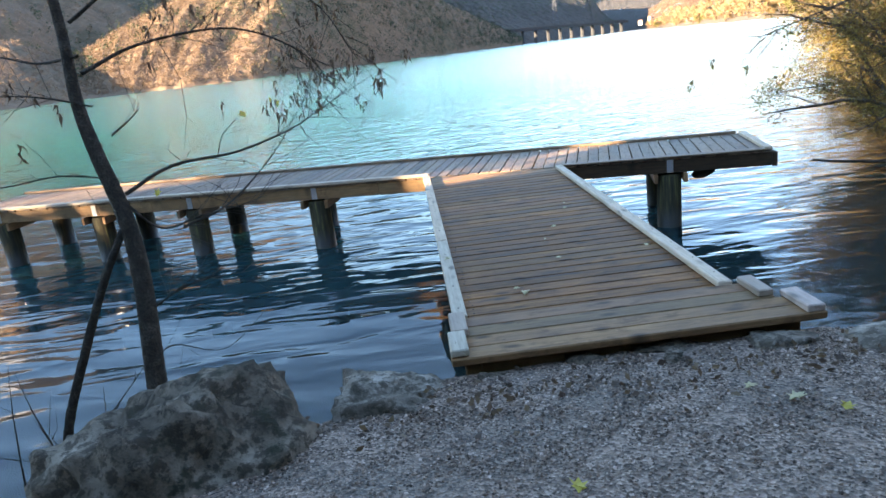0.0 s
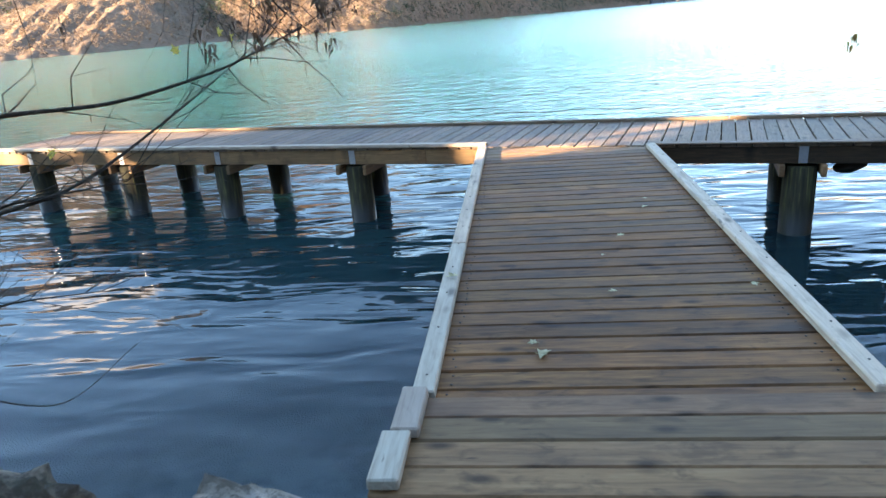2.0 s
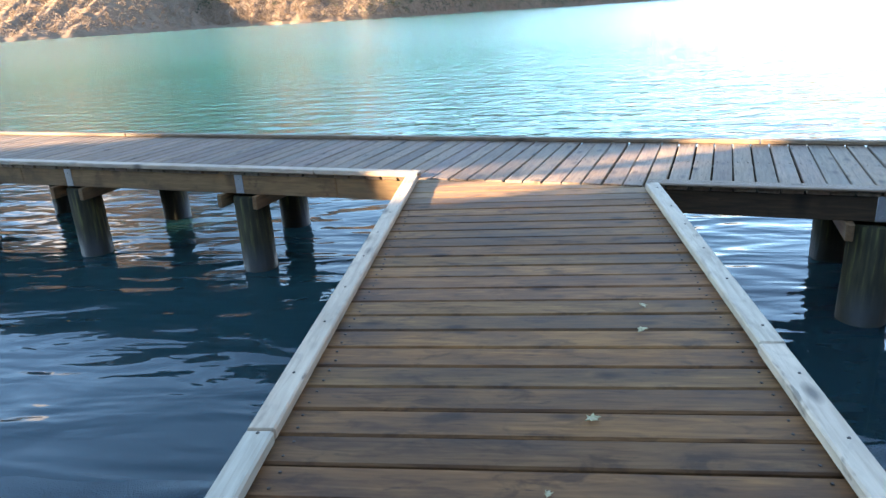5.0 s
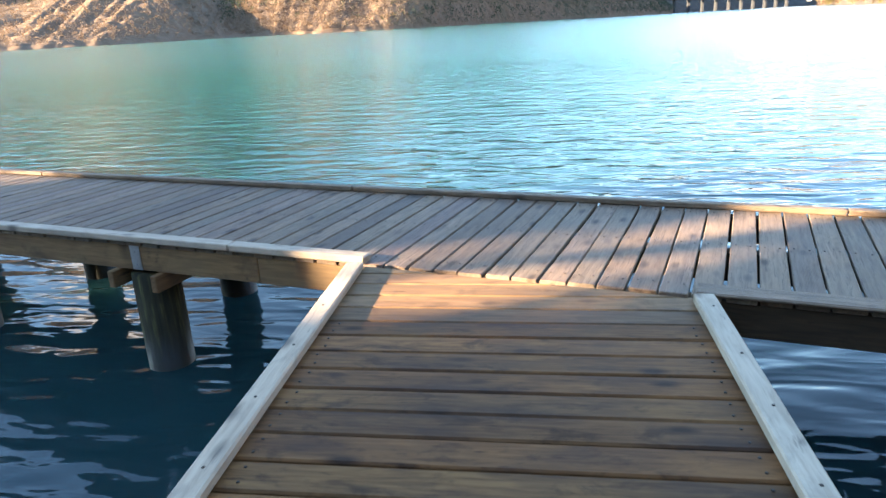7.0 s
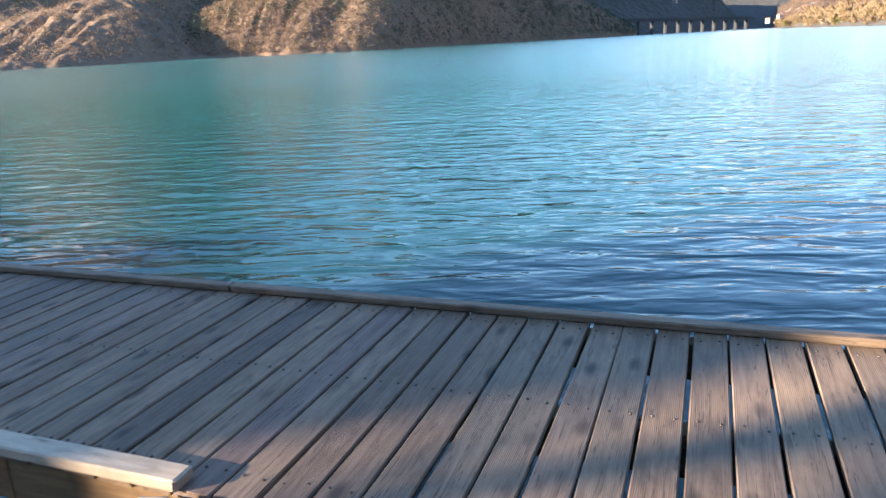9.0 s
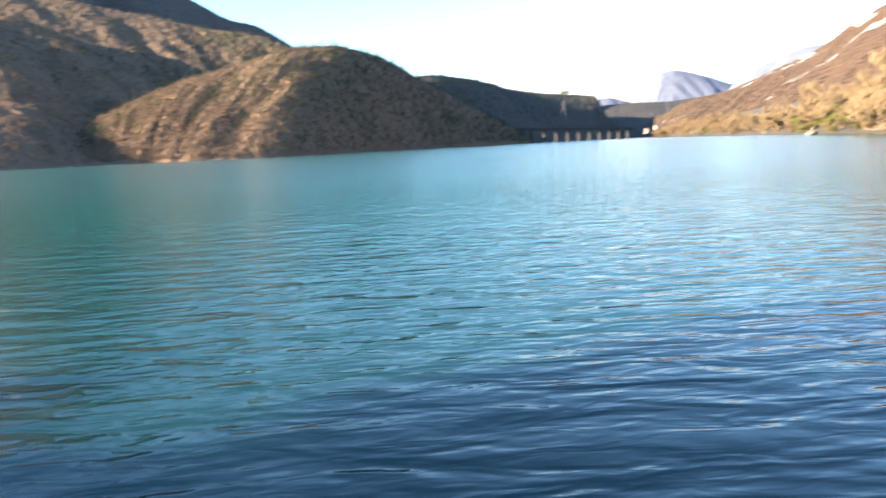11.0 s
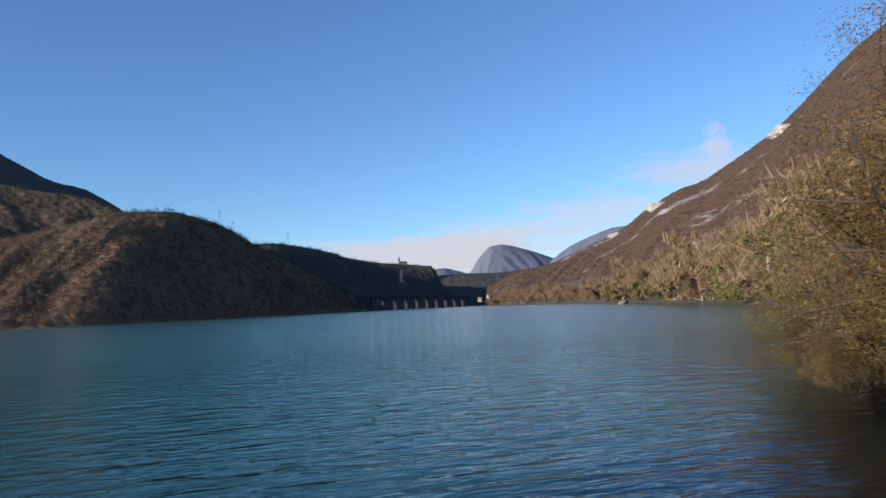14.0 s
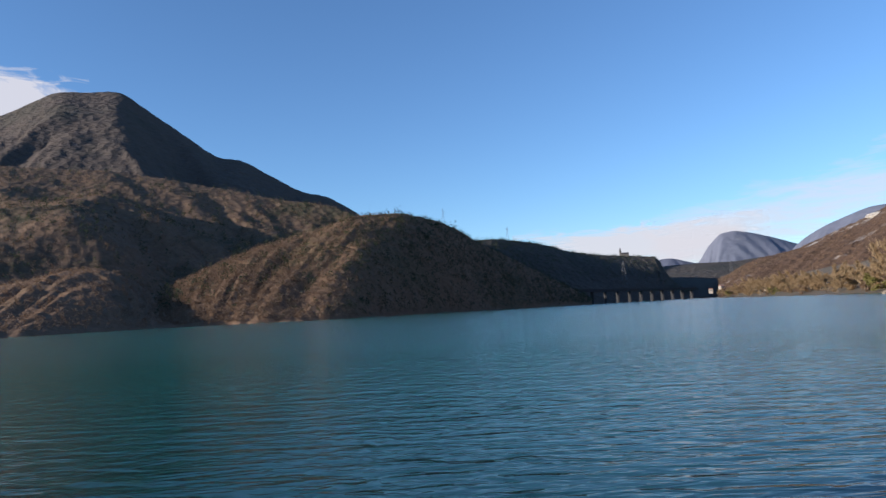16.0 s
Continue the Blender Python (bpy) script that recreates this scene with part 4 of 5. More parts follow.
def build_bank_things():
    rnd = random.Random(21)
    boulder("boulder", "large rounded mossy grey boulder at the water's edge", (-2.66, 1.28, 0.58), (0.88, 0.72, 0.80), BOULDER, 3, 0.2, 15, 0.8)
    boulder("boulder", "angular grey boulder with a pale chipped top", (-1.38, 1.68, 0.60), (0.50, 0.36, 0.50), PALE_STONE, 8, 0.3, -6, 0.45, 0.75)
    boulder("stone", "flat mossy grey stone under the gangway's edge", (-0.22, 1.76, 0.845), (0.27, 0.19, 0.115), BOULDER, 12, 0.5, 5, 0.6, 0.5)
    boulder("stone", "long dark stone under the gangway's edge", (0.36, 1.80, 0.84), (0.36, 0.18, 0.12), BOULDER, 15, 0.5, 4, 0.7, 0.5)
    boulder("stone", "small pale angular stone in the gravel", (0.24, 1.58, 0.965), (0.075, 0.06, 0.05), PALE_STONE, 16, 0.5, 40)
    boulder("stone", "brown wedge of stone at the gangway's foot", (-0.86, 1.72, 0.86), (0.16, 0.12, 0.09), BOULDER, 17, 0.5, 30)
    boulder("stone", "grey stone at the foot of the gangway", (0.98, 1.66, 0.875), (0.23, 0.18, 0.14), PALE_STONE, 18, 0.4, -20, 0.7, 0.4)
    boulder("stone_slab", "broad flat grey limestone slab beside the gangway", (1.78, 1.42, 0.74), (0.66, 0.60, 0.28), PALE_STONE, 23, 0.3, 25, 0.7, 0.4)
    boulder("stone", "dark mossy stone by the water", (2.35, 1.75, 0.62), (0.3, 0.25, 0.28), BOULDER, 27, 0.4, 0)
    boulder("stone", "dark submerged boulder below the surface", (-1.35, 2.75, -0.38), (0.5, 0.4, 0.3), BOULDER, 31, 0.3, 0)
    boulder("stone", "submerged boulder on the lake bed", (-2.6, 2.9, -0.45), (0.45, 0.5, 0.3), BOULDER, 33, 0.3, 0)
    boulder("boulder", "pale boulder on the far bank's waterline", (158, 268, 0.6), (3.0, 1.8, 1.4), PALE_STONE, 41, 0.4, 10)
    for k, (head, rise, dist, w, h) in enumerate(((34.9, 7.15, 1180, 34, 9), (37.0, 7.55, 1140, 22, 8), (44.2, 11.9, 1000, 26, 12), (46.0, 9.3, 860, 22, 9), (31.3, 5.0, 1290, 26, 9), (49.5, 15.5, 960, 32, 14))):
        p = polar(head, rise, dist)
        boulder("rock_outcrop", "pale limestone outcrop on the brown mountainside", p, (w, w * 0.6, h), PALE_CRAG, 60 + k, 0.45, -head)
    spots = []
    xs, ys = [], []
    for _ in range(30000):
        xs.append(rnd.uniform(-3.0, 2.6)), ys.append(1.75 - abs(rnd.gauss(0, 1.25)))
    zs = bank_height(np.array(xs), np.array(ys))
    for x, y, z in zip(xs, ys, zs):
        if z > 0.3:
            spots.append((x, y, z + 0.002, rnd.choice((0.005, 0.0065, 0.008, 0.0095, 0.012)) * rnd.uniform(0.8, 1.2)))
    vs, fs = pebble_mesh(spots, rnd)
    tagged(data_object("pebbles", vs, fs, PEBBLE), "loose crushed grey gravel", "gravel", kind="stuff")
    # fallen leaves
    for x, y, z, s, seed in ((-0.43, 2.81, D - 0.028, 0.085, 1), (0.81, 3.61, D - 0.02, 0.05, 2), (0.48, 5.29, D - 0.01, 0.05, 3), (0.19, 4.6, D - 0.018, 0.05, 4), (0.01, 3.57, D - 0.022, 0.045, 5),
                             (0.53, 5.56, D - 0.012, 0.04, 6), (0.02, 4.2, D - 0.02, 0.03, 7), (-0.47, 2.94, D - 0.026, 0.05, 8), (-0.62, 1.95, D - 0.025, 0.05, 9)):
        fallen_leaf((x, y, z), s, LEAF_PALE, seed, "pale dry leaf lying on the gangway planks")
    fallen_leaf((-0.95, 3.75, D + 0.036), 0.07, LEAF_PALE, 10, "pale dry leaf lying on the kerb rail")
    for x, y, s, seed in ((-0.65, 0.36, 0.09, 11), (0.59, 0.86, 0.10, 12), (-1.06, 0.31, 0.08, 13), (0.45, 1.05, 0.07, 14), (0.75, 0.7, 0.08, 15)):
        fallen_leaf((x, y, ground_at(x, y) + 0.018), s, LEAF_YELLOW if seed % 2 else LEAF_PALE, seed, "yellowed maple leaf lying on the gravel")
    litter, lf = [], []
    ps = []
    for _ in range(420):
        x, y = rnd.uniform(-2.0, 1.4), rnd.gauss(1.35, 0.18)
        ps.append((x, y, ground_at(x, y) + 0.02))
    leaf_cards(litter, lf, ps, 0.05, rnd, 0.02)
    tagged(data_object("leaf_litter", litter, lf, LEAF_BROWN), "brown leaf litter along the stones", "leaves", kind="stuff")


build_bank_things()

# ---- trees and shrubs ----


def tree_object(name, label, category, wood, leaves, bark, leaf_mat, at, group=""):
    tree = tagged(new(name), label, category, group)
    data_object("trunk", *wood, bark, tree, True)
    if leaves[1]:
        tagged(data_object("crown", *leaves, leaf_mat, tree), kind="stuff")
    tree.matrix_basis = at
    return tree


def build_lakeside_tree():
    """The slim bare tree by the boulder, its boughs reaching out over the water."""
    rnd = random.Random(31)
    wv, wf, tips = [], [], []
    trunk = smooth_line([(-2.98, 1.95, 0.5), (-2.99, 2.0, 1.0), (-2.97, 2.12, 1.70), (-3.01, 2.2, 2.1), (-3.12, 2.26, 2.55), (-3.17, 2.3, 2.87), (-3.20, 2.4, 3.4), (-3.3, 2.5, 4.6), (-3.2, 2.6, 5.8)], 5)
    tube(wv, wf, trunk, [0.072 - 0.056 * i / len(trunk) for i in range(len(trunk))], 10)
    stem = smooth_line([(-3.72, 2.05, 0.3), (-3.66, 2.06, 0.75), (-3.42, 2.1, 1.3), (-3.2, 2.14, 1.75), (-3.0, 2.2, 2.1)], 5)
    tube(wv, wf, stem, [0.036 - 0.014 * i / len(stem) for i in range(len(stem))], 8)
    boughs = [
        ([(-2.98, 2.22, 2.25), (-2.75, 2.5, 2.36), (-2.4, 2.9, 2.36), (-2.05, 3.3, 2.45), (-1.85, 3.55, 2.55), (-1.62, 3.75, 2.66)], 0.021),
        ([(-2.7, 2.3, 1.98), (-2.45, 2.6, 2.05), (-2.2, 3.2, 2.3), (-2.1, 3.9, 2.52), (-1.95, 4.2, 2.72)], 0.014),
        ([(-3.0, 2.2, 2.2), (-2.82, 2.25, 2.0), (-2.6, 2.4, 2.02), (-2.3, 2.7, 2.02)], 0.016),
        ([(-3.1, 2.3, 3.0), (-2.8, 2.6, 3.15), (-2.3, 3.0, 3.2), (-1.9, 3.3, 3.0), (-1.7, 3.5, 2.7)], 0.02),
        ([(-3.12, 2.35, 3.3), (-2.7, 2.3, 3.5), (-2.2, 2.5, 3.55), (-1.7, 2.8, 3.3), (-1.5, 3.0, 2.95)], 0.018),
        ([(-3.1, 2.3, 3.1), (-3.5, 2.6, 3.1), (-4.0, 2.9, 3.2), (-4.5, 3.0, 3.1)], 0.016),
        ([(-3.0, 2.2, 2.35), (-3.4, 2.3, 2.4), (-3.9, 2.5, 2.35), (-4.4, 2.6, 2.4)], 0.012),
        ([(-3.06, 2.25, 2.8), (-3.4, 2.2, 2.9), (-3.9, 2.1, 2.95)], 0.012),
        ([(-2.97, 2.2, 2.62), (-2.85, 2.22, 2.7), (-2.78, 2.24, 2.76)], 0.012),
        ([(-2.97, 2.05, 1.2), (-2.85, 2.1, 1.25), (-2.6, 2.3, 1.1), (-2.3, 2.5, 1.3)], 0.008),
        ([(-2.97, 2.1, 1.5), (-2.7, 2.2, 1.62), (-2.35, 2.4, 1.6)], 0.012),
        ([(-3.14, 2.4, 3.5), (-2.9, 2.7, 3.9), (-2.5, 3.1, 4.2), (-2.0, 3.4, 4.2)], 0.02),
        ([(-3.2, 2.45, 3.9), (-3.6, 2.3, 4.3), (-4.1, 2.3, 4.5)], 0.02),
        ([(-3.2, 2.5, 4.2), (-2.9, 2.2, 4.7), (-2.5, 1.9, 5.0)], 0.02),
    ]
    for k, (line, r) in enumerate(boughs):
        pts = smooth_line(line, 6)
        tube(wv, wf, pts, [0.66 * r * (1 - 0.82 * i / len(pts)) for i in range(len(pts))], 6)
        for _ in range(24 if k in (0, 1, 2, 3, 4) else 16 if k not in (8, 9) else 3):
            i = rnd.randint(len(pts) // 4, len(pts) - 1)
            way = (pts[i] - pts[i - 1]).normalized() + Vector((rnd.gauss(0, .7), rnd.gauss(0, .7), rnd.gauss(0.15, .6)))
            grow(wv, wf, tips, pts[i], way, rnd.uniform(0.25, 0.85), r * 0.19, rnd, 2 if r > 0.013 else 1, 0.02, 2, 4, 0.4)
    for _ in range(5):
        grow(wv, wf, tips, (-3.9 + rnd.uniform(-.3, .5), 2.0, 0.3), (rnd.gauss(0, .4), rnd.gauss(0, .3), 1), rnd.uniform(0.7, 1.2), 0.009, rnd, 1, 0.0, 3, 4, 0.3)
    tree = tagged(new("lakeside_tree"), "slim bare tree with twiggy boughs beside the boulder", "tree")
    data_object("trunk", wv, wf, BARK, tree, True)
    # dry brown keys hang in bunches from the upper twigs
    pods, pf = [], []
    high = [q for q, d in tips if q.z > 2.55]
    for q in rnd.sample(high, min(200, len(high))):
        leaf_cards(pods, pf, [q + Vector((0, 0, -0.03 * k)) for k in range(3) for _ in range(3)], 0.055, rnd, 0.012, 0.16, 2.5)
    tagged(data_object("dry_keys", pods, pf, LEAF_BROWN, tree), kind="stuff")
    yl = [(-3.3, 3.6, 2.02), (-2.35, 4.1, 2.64), (-2.3, 4.15, 2.60), (-2.55, 3.9, 2.56)]
    for i, c in enumerate(yl):
        pts = leaf_outline(0.07, rnd)
        ob = data_object("leaf", pts, [tuple(range(len(pts)))], LEAF_YELLOW, tree)
        ob.matrix_basis = pose(*c, 60 + 20 * i, 20, 70 * i)


def shrub_master(name, label, seed, height, stems, leaf_mat, leaf_size, leaves, lean=(0, 0), bark=None, split=4, depth=3, spread=0.55, group="bank shrubs", hang=0.0, slim=0.22, reach=0.62):
    rnd = random.Random(seed)
    wv, wf, tips = [], [], []
    for _ in range(stems):
        for attempt in range(8 if reach > 0.6 else 30):
            sv, sf, st = [], [], []
            a = rnd.uniform(0, 6.28)
            way = Vector((math.cos(a) * spread + lean[0], math.sin(a) * spread + lean[1], 1))
            grow(sv, sf, st, (math.cos(a) * 0.3, math.sin(a) * 0.3, -0.3), way, height * rnd.uniform(0.55, 0.82), 0.012 * height * rnd.uniform(0.5, 1), rnd, depth, 0.03, split, 5 if height < 6 else 4, 0.42 if height < 6 else 0.3)
            if height > 6 or max(math.hypot(q.x - lean[0] * q.z, q.y - lean[1] * q.z) + 0.35 * max(0, q.z - 0.6 * height) for q, d in st) < reach * height:
                break
        else:
            if reach < 0.6:
                continue
        wf += [tuple(k + len(wv) for k in f) for f in sf]
        wv += sv
        tips += st
    lv, lf = [], []
    spots = [q for q, d in tips if q.z > 0.02 * height and math.hypot(q.x - lean[0] * q.z, q.y - lean[1] * q.z) < 0.6 * height]
    leaf_cards(lv, lf, [rnd.choice(spots) for _ in range(leaves)], leaf_size, rnd, 0.016 * height, slim, hang)
    return tree_object(name, label, "shrub", (wv, wf), (lv, lf), bark or TWIG, leaf_mat, Matrix(), group)


def build_vegetation():
    rnd = random.Random(41)
    kinds = [
        shrub_master("shrub", "dense olive-brown shrub overhanging the water", 51, 5.0, 8, LEAF_OLIVE, 0.042, 21000, (-0.25, -0.1)),
        shrub_master("shrub", "twiggy brown shrub with few leaves", 52, 5.0, 9, LEAF_RUSSET, 0.04, 15000, (-0.2, -0.1)),
        shrub_master("shrub", "yellowing shrub on the steep bank", 53, 5.0, 7, LEAF_GOLD, 0.042, 19000, (-0.3, 0.0)),
    ]
    near = [(8.0, 8.4, 1.1, 0), (9.2, 10.4, 1.25, 1), (10.0, 11.7, 1.0, 0), (11.6, 12.9, 1.9, 1), (13.6, 13.7, 1.6, 0), (14.4, 15.4, 2.1, 1), (15.2, 17.2, 1.7, 2), (15.6, 19.0, 1.4, 2), (16.0, 21.2, 1.15, 2),
            (15.5, 12.8, 2.3, 1), (19.4, 14.6, 2.2, 0), (18.8, 19.6, 2.3, 1), (13.0, 10.2, 2.1, 1), (7.6, 6.3, 0.9, 1), (6.9, 4.2, 0.9, 0), (20.0, 23.4, 1.5, 2), (24, 26.5, 1.6, 0), (29, 30, 1.8, 2),
            (8.9, 10.9, 0.62, 0), (12.2, 14.2, 0.7, 0), (14.6, 17.4, 0.7, 2), (14.9, 19.6, 0.75, 0), (15.2, 21.4, 0.6, 2), (13.4, 15.4, 0.75, 1), (10.6, 12.6, 0.7, 1), (17, 23, 0.9, 0)]
    used = set()
    for x, y, s, k in near:
        m = Matrix.Translation((x, y, max(ground_at(x, y), 0.0) - 0.1)) @ Matrix.Rotation(rnd.uniform(-0.5, 0.5), 4, "Z") @ Matrix.Scale(s, 4)
        if k not in used:
            kinds[k].matrix_basis = m
            used.add(k)
        else:
            o = copy_thing(kinds[k], m)
            o.matrix_basis = m
    trees = [
        shrub_master("bank_tree", "tall pale bare tree on the wooded bank", 61, 15, 5, PALE_CROWN, 0.8, 5200, (-0.08, 0), PALE_BARK, 6, 1, 0.22, "bank trees", -2.2, 0.045),
        shrub_master("bank_tree", "brown leafless tree on the wooded bank", 62, 13, 4, CROWN_BROWN, 0.34, 3600, (-0.1, 0), TWIG, 5, 1, 0.32, "bank trees"),
        shrub_master("bank_tree", "green-yellow bushy tree at the waterline", 63, 8, 6, LEAF_GREEN, 0.30, 4200, (-0.2, 0), TWIG, 4, 1, 0.5, "bank trees"),
    ]
    far_trees = [
        shrub_master("bank_tree", "pale bare tree on the far bank", 64, 15, 3, PALE_CROWN, 1.6, 1200, (-0.1, 0), PALE_BARK, 3, 1, 0.22, "far bank trees", -2.2, 0.07),
        shrub_master("bank_tree", "brown leafless tree on the far bank", 65, 13, 2, CROWN_BROWN, 0.75, 1100, (-0.1, 0), TWIG, 3, 1, 0.32, "far bank trees"),
        shrub_master("bank_tree", "yellow-green bush on the far waterline", 66, 8, 3, LEAF_GREEN, 0.6, 1000, (-0.2, 0), TWIG, 2, 1, 0.5, "far bank trees"),
    ]
    spots = []
    line = SHORE[17:27]
    for (x0, y0), (x1, y1) in zip(line, line[1:]):
        n = max(3, int(math.hypot(x1 - x0, y1 - y0) / (4.5 + 0.03 * y0)))
        for i in range(n):
            t = (i + rnd.random() * 0.8) / n
            for rowk, off in enumerate((2.5, 8, 16, 30)):
                if rowk and rnd.random() < 0.3:
                    continue
                off += rnd.uniform(-1, 4) * (1 if y0 < 200 else 2.5)
                x, y = x0 + (x1 - x0) * t, y0 + (y1 - y0) * t
                nx, ny = (y1 - y0), -(x1 - x0)
                ln = math.hypot(nx, ny)
                spots.append((x + nx / ln * off, y + ny / ln * off, rowk))
    used = set()
    for x, y, rowk in spots:
        if math.atan2(x, y - 7) > radians(62):
            continue
        k = rnd.choice((2, 1, 0)) if rowk == 0 else rnd.choice((0, 0, 0, 1))
        s = rnd.uniform(0.75, 1.25) * (1.3 if y < 50 else 2.2 if y < 420 else 1.4) * (0.6 if rowk == 0 and k != 2 else 1)
        m = Matrix.Translation((x, y, ground_at(x, y) - 0.4)) @ Matrix.Rotation(rnd.uniform(0, 6.28), 4, "Z") @ Matrix.Scale(s, 4)
        kind = trees[k] if y < 150 else far_trees[k]
        if kind.name not in used:
            kind.matrix_basis = m
            used.add(kind.name)
        else:
            copy_thing(kind, m).matrix_basis = m
    tall = shrub_master("tall_shrub", "tall twiggy russet shrub above the bank", 67, 5.9, 11, LEAF_RUSSET, 0.026, 36000, (-0.05, -0.02), None, 4, 3, 0.24, reach=0.42)
    for i, (x, y, s) in enumerate(((17.4, 18.0, 2.1), (16.3, 15.9, 2.2), (18.8, 21.0, 2.1), (15.0, 13.8, 2.3), (18.6, 16.6, 2.7), (21.0, 24.5, 1.9))):
        m = Matrix.Translation((x, y, ground_at(x, y) - 0.2)) @ Matrix.Rotation(rnd.uniform(0, 6.28), 4, "Z") @ Matrix.Scale(s, 4)
        if i:
            copy_thing(tall, m).matrix_basis = m
        else:
            tall.matrix_basis = m
    # unseen trees added on the sunward bank, which keep the gangway in broken shade
    shade = shrub_master("shade_tree", "unseen leafy bank tree added to throw broken shade", 71, 9, 4, LEAF_OLIVE, 0.60, 2600, (0, 0), BARK, 5, 1, 0.35, "shade trees")
    # unseen trees behind the start of the walk, added to cut sky light
    behind = [(-7.5, -6.5, 1.1), (-5.5, -9, 1.2), (-2.5, -8.2, 1.1), (0.5, -9, 1.2), (3, -7, 1.1), (5.5, -5, 1.0), (7.5, -2.2, 1.0), (-9.5, -9.5, 1.3), (-4, -12, 1.4), (1, -12.5, 1.4), (6, -9, 1.3), (9.5, -5, 1.2), (9, 0.5, 1.0), (-11, -6, 1.1)]
    for x, y, s in behind:
        m = Matrix.Translation((x, y, ground_at(x, y) - 0.2)) @ Matrix.Rotation(rnd.uniform(0, 6.28), 4, "Z") @ Matrix.Scale(s, 4)
        copy_thing(shade, m).matrix_basis = m
    SUN_GAP = 5.7
    first = True
    for tx in (-14, -11.5, -9, -6.5, -4, -2, 0, 2, 4, 6.5, 9, 11.5, 14, 16.5):
        for ty in (2.5, 6, 9.5, 12.5):
            rnd = random.Random(1000 + int(tx * 10) * 7 + int(ty * 10) * 131)
            reach = (ty + 7 + rnd.uniform(0, 3)) / -SUN_FROM.y
            jx = rnd.uniform(-1, 1)
            x, y = tx + jx + SUN_FROM.x * reach, ty + SUN_FROM.y * reach
            while float(inland(np.array([x]), np.array([y]))[0]) < 1.0 and reach < 80:
                reach += 1
                x, y = tx + jx + SUN_FROM.x * reach, ty + SUN_FROM.y * reach
            side = (x + 1.5) * SUN_FROM.y - (y - 7.9) * SUN_FROM.x
            if math.hypot(x + 1.2, y + 2.1) < 7 or abs(side - 0.5) < SUN_GAP:
                continue
            s = max(1.0, (reach * 0.25 + 1.5) / 9 * 1.35) * (1.05 if -5.4 < side < 0 else 1.4 if tx * SUN_FROM.y - ty * SUN_FROM.x < 4.4 else 1.0)
            m = Matrix.Translation((x, y, ground_at(x, y) - 0.2)) @ Matrix.Rotation(rnd.uniform(0, 6.28), 4, "Z") @ Matrix.Scale(s, 4)
            if first:
                shade.matrix_basis = m
                first = False
            else:
                copy_thing(shade, m).matrix_basis = m
    # a drooping bough with dry keys, out over the water
    wv, wf, tips = [], [], []
    pts = smooth_line([(6.6, 4.3, 3.5), (5.2, 4.7, 3.35), (4.0, 5.0, 3.05), (3.2, 5.2, 2.8), (2.6, 5.25, 2.62)], 6)
    tube(wv, wf, pts, [0.022 - 0.019 * i / len(pts) for i in range(len(pts))], 6)
    for _ in range(26):
        i = rnd.randint(4, len(pts) - 1)
        grow(wv, wf, tips, pts[i], (pts[i] - pts[i - 1]).normalized() + Vector((rnd.gauss(0, .5), rnd.gauss(0, .5), rnd.gauss(-0.1, .4))), rnd.uniform(0.3, 0.8), 0.006, rnd, 1, 0.04, 2, 4, 0.3)
    lv, lf = [], []
    leaf_cards(lv, lf, [q for q, d in tips if q.x > 2.9] * 2, 0.05, rnd, 0.05)
    for c in ((1.84, 5.06, 2.22), (2.27, 5.49, 2.40), (2.5, 5.2, 2.3)):
        leaf_cards(lv, lf, [Vector(c) + Vector((0, 0, 0.02 * k)) for k in range(4)] * 3, 0.06, rnd, 0.015, 0.16, 2.5)
        tube(wv, wf, smooth_line([Vector(c), Vector(c) + Vector((0.3, 0, 0.3)), (2.9, 5.22, 2.7)], 4), [0.002] * 9, 3)
    bough = tagged(new("overhanging_bough"), "thin drooping bough with olive leaves and dry keys", "branch")
    data_object("bough", wv, wf, TWIG, bough, True)
    tagged(data_object("leaves", lv, lf, LEAF_OLIVE, bough), kind="stuff")
    # a dead bough over the water
    wv, wf, tips = [], [], []
    pts = smooth_line([(6.9, 7.2, 0.85), (6.0, 7.35, 0.62), (5.2, 7.5, 0.66), (4.75, 7.6, 0.72)], 6)
    tube(wv, wf, pts, [0.035 - 0.02 * i / len(pts) for i in range(len(pts))], 7)
    tagged(data_object("dead_bough", wv, wf, BARK, None, True), "dark dead bough reaching from the bank over water", "branch")


build_lakeside_tree()
build_vegetation()

# ---- far landmarks ----


def build_viaduct():
    v = tagged(new("viaduct"), "long grey concrete road viaduct across the lake's end", "bridge")
    a, b = polar(8.6, 0.95, 830), polar(18.3, 0.62, 1090)
    bm = bmesh.new()
    bar(bm, a, b, 9, 2.2)
    part("deck", bm, CONCRETE, v)
    for s in (-4.3, 4.3):
        bm = bmesh.new()
        bar(bm, a + Vector((0, s, 1.7)), b + Vector((0, s, 1.7)), 0.3, 1.1)
        part("parapet", bm, CONCRETE, v)
    for i in range(11):
        p = a.lerp(b, (i + 0.5) / 11)
        bm = bmesh.new()
        for s in (-2.6, 2.6):
            box(bm, p.x - 1.2, p.x + 1.2, p.y + s - 1.1, p.y + s + 1.1, -4, p.z - 1.1, 0.2)
        box(bm, p.x - 1.5, p.x + 1.5, p.y - 4.4, p.y + 4.4, p.z - 2.4, p.z - 1.05, 0.1)
        part("pier", bm, CONCRETE, v)


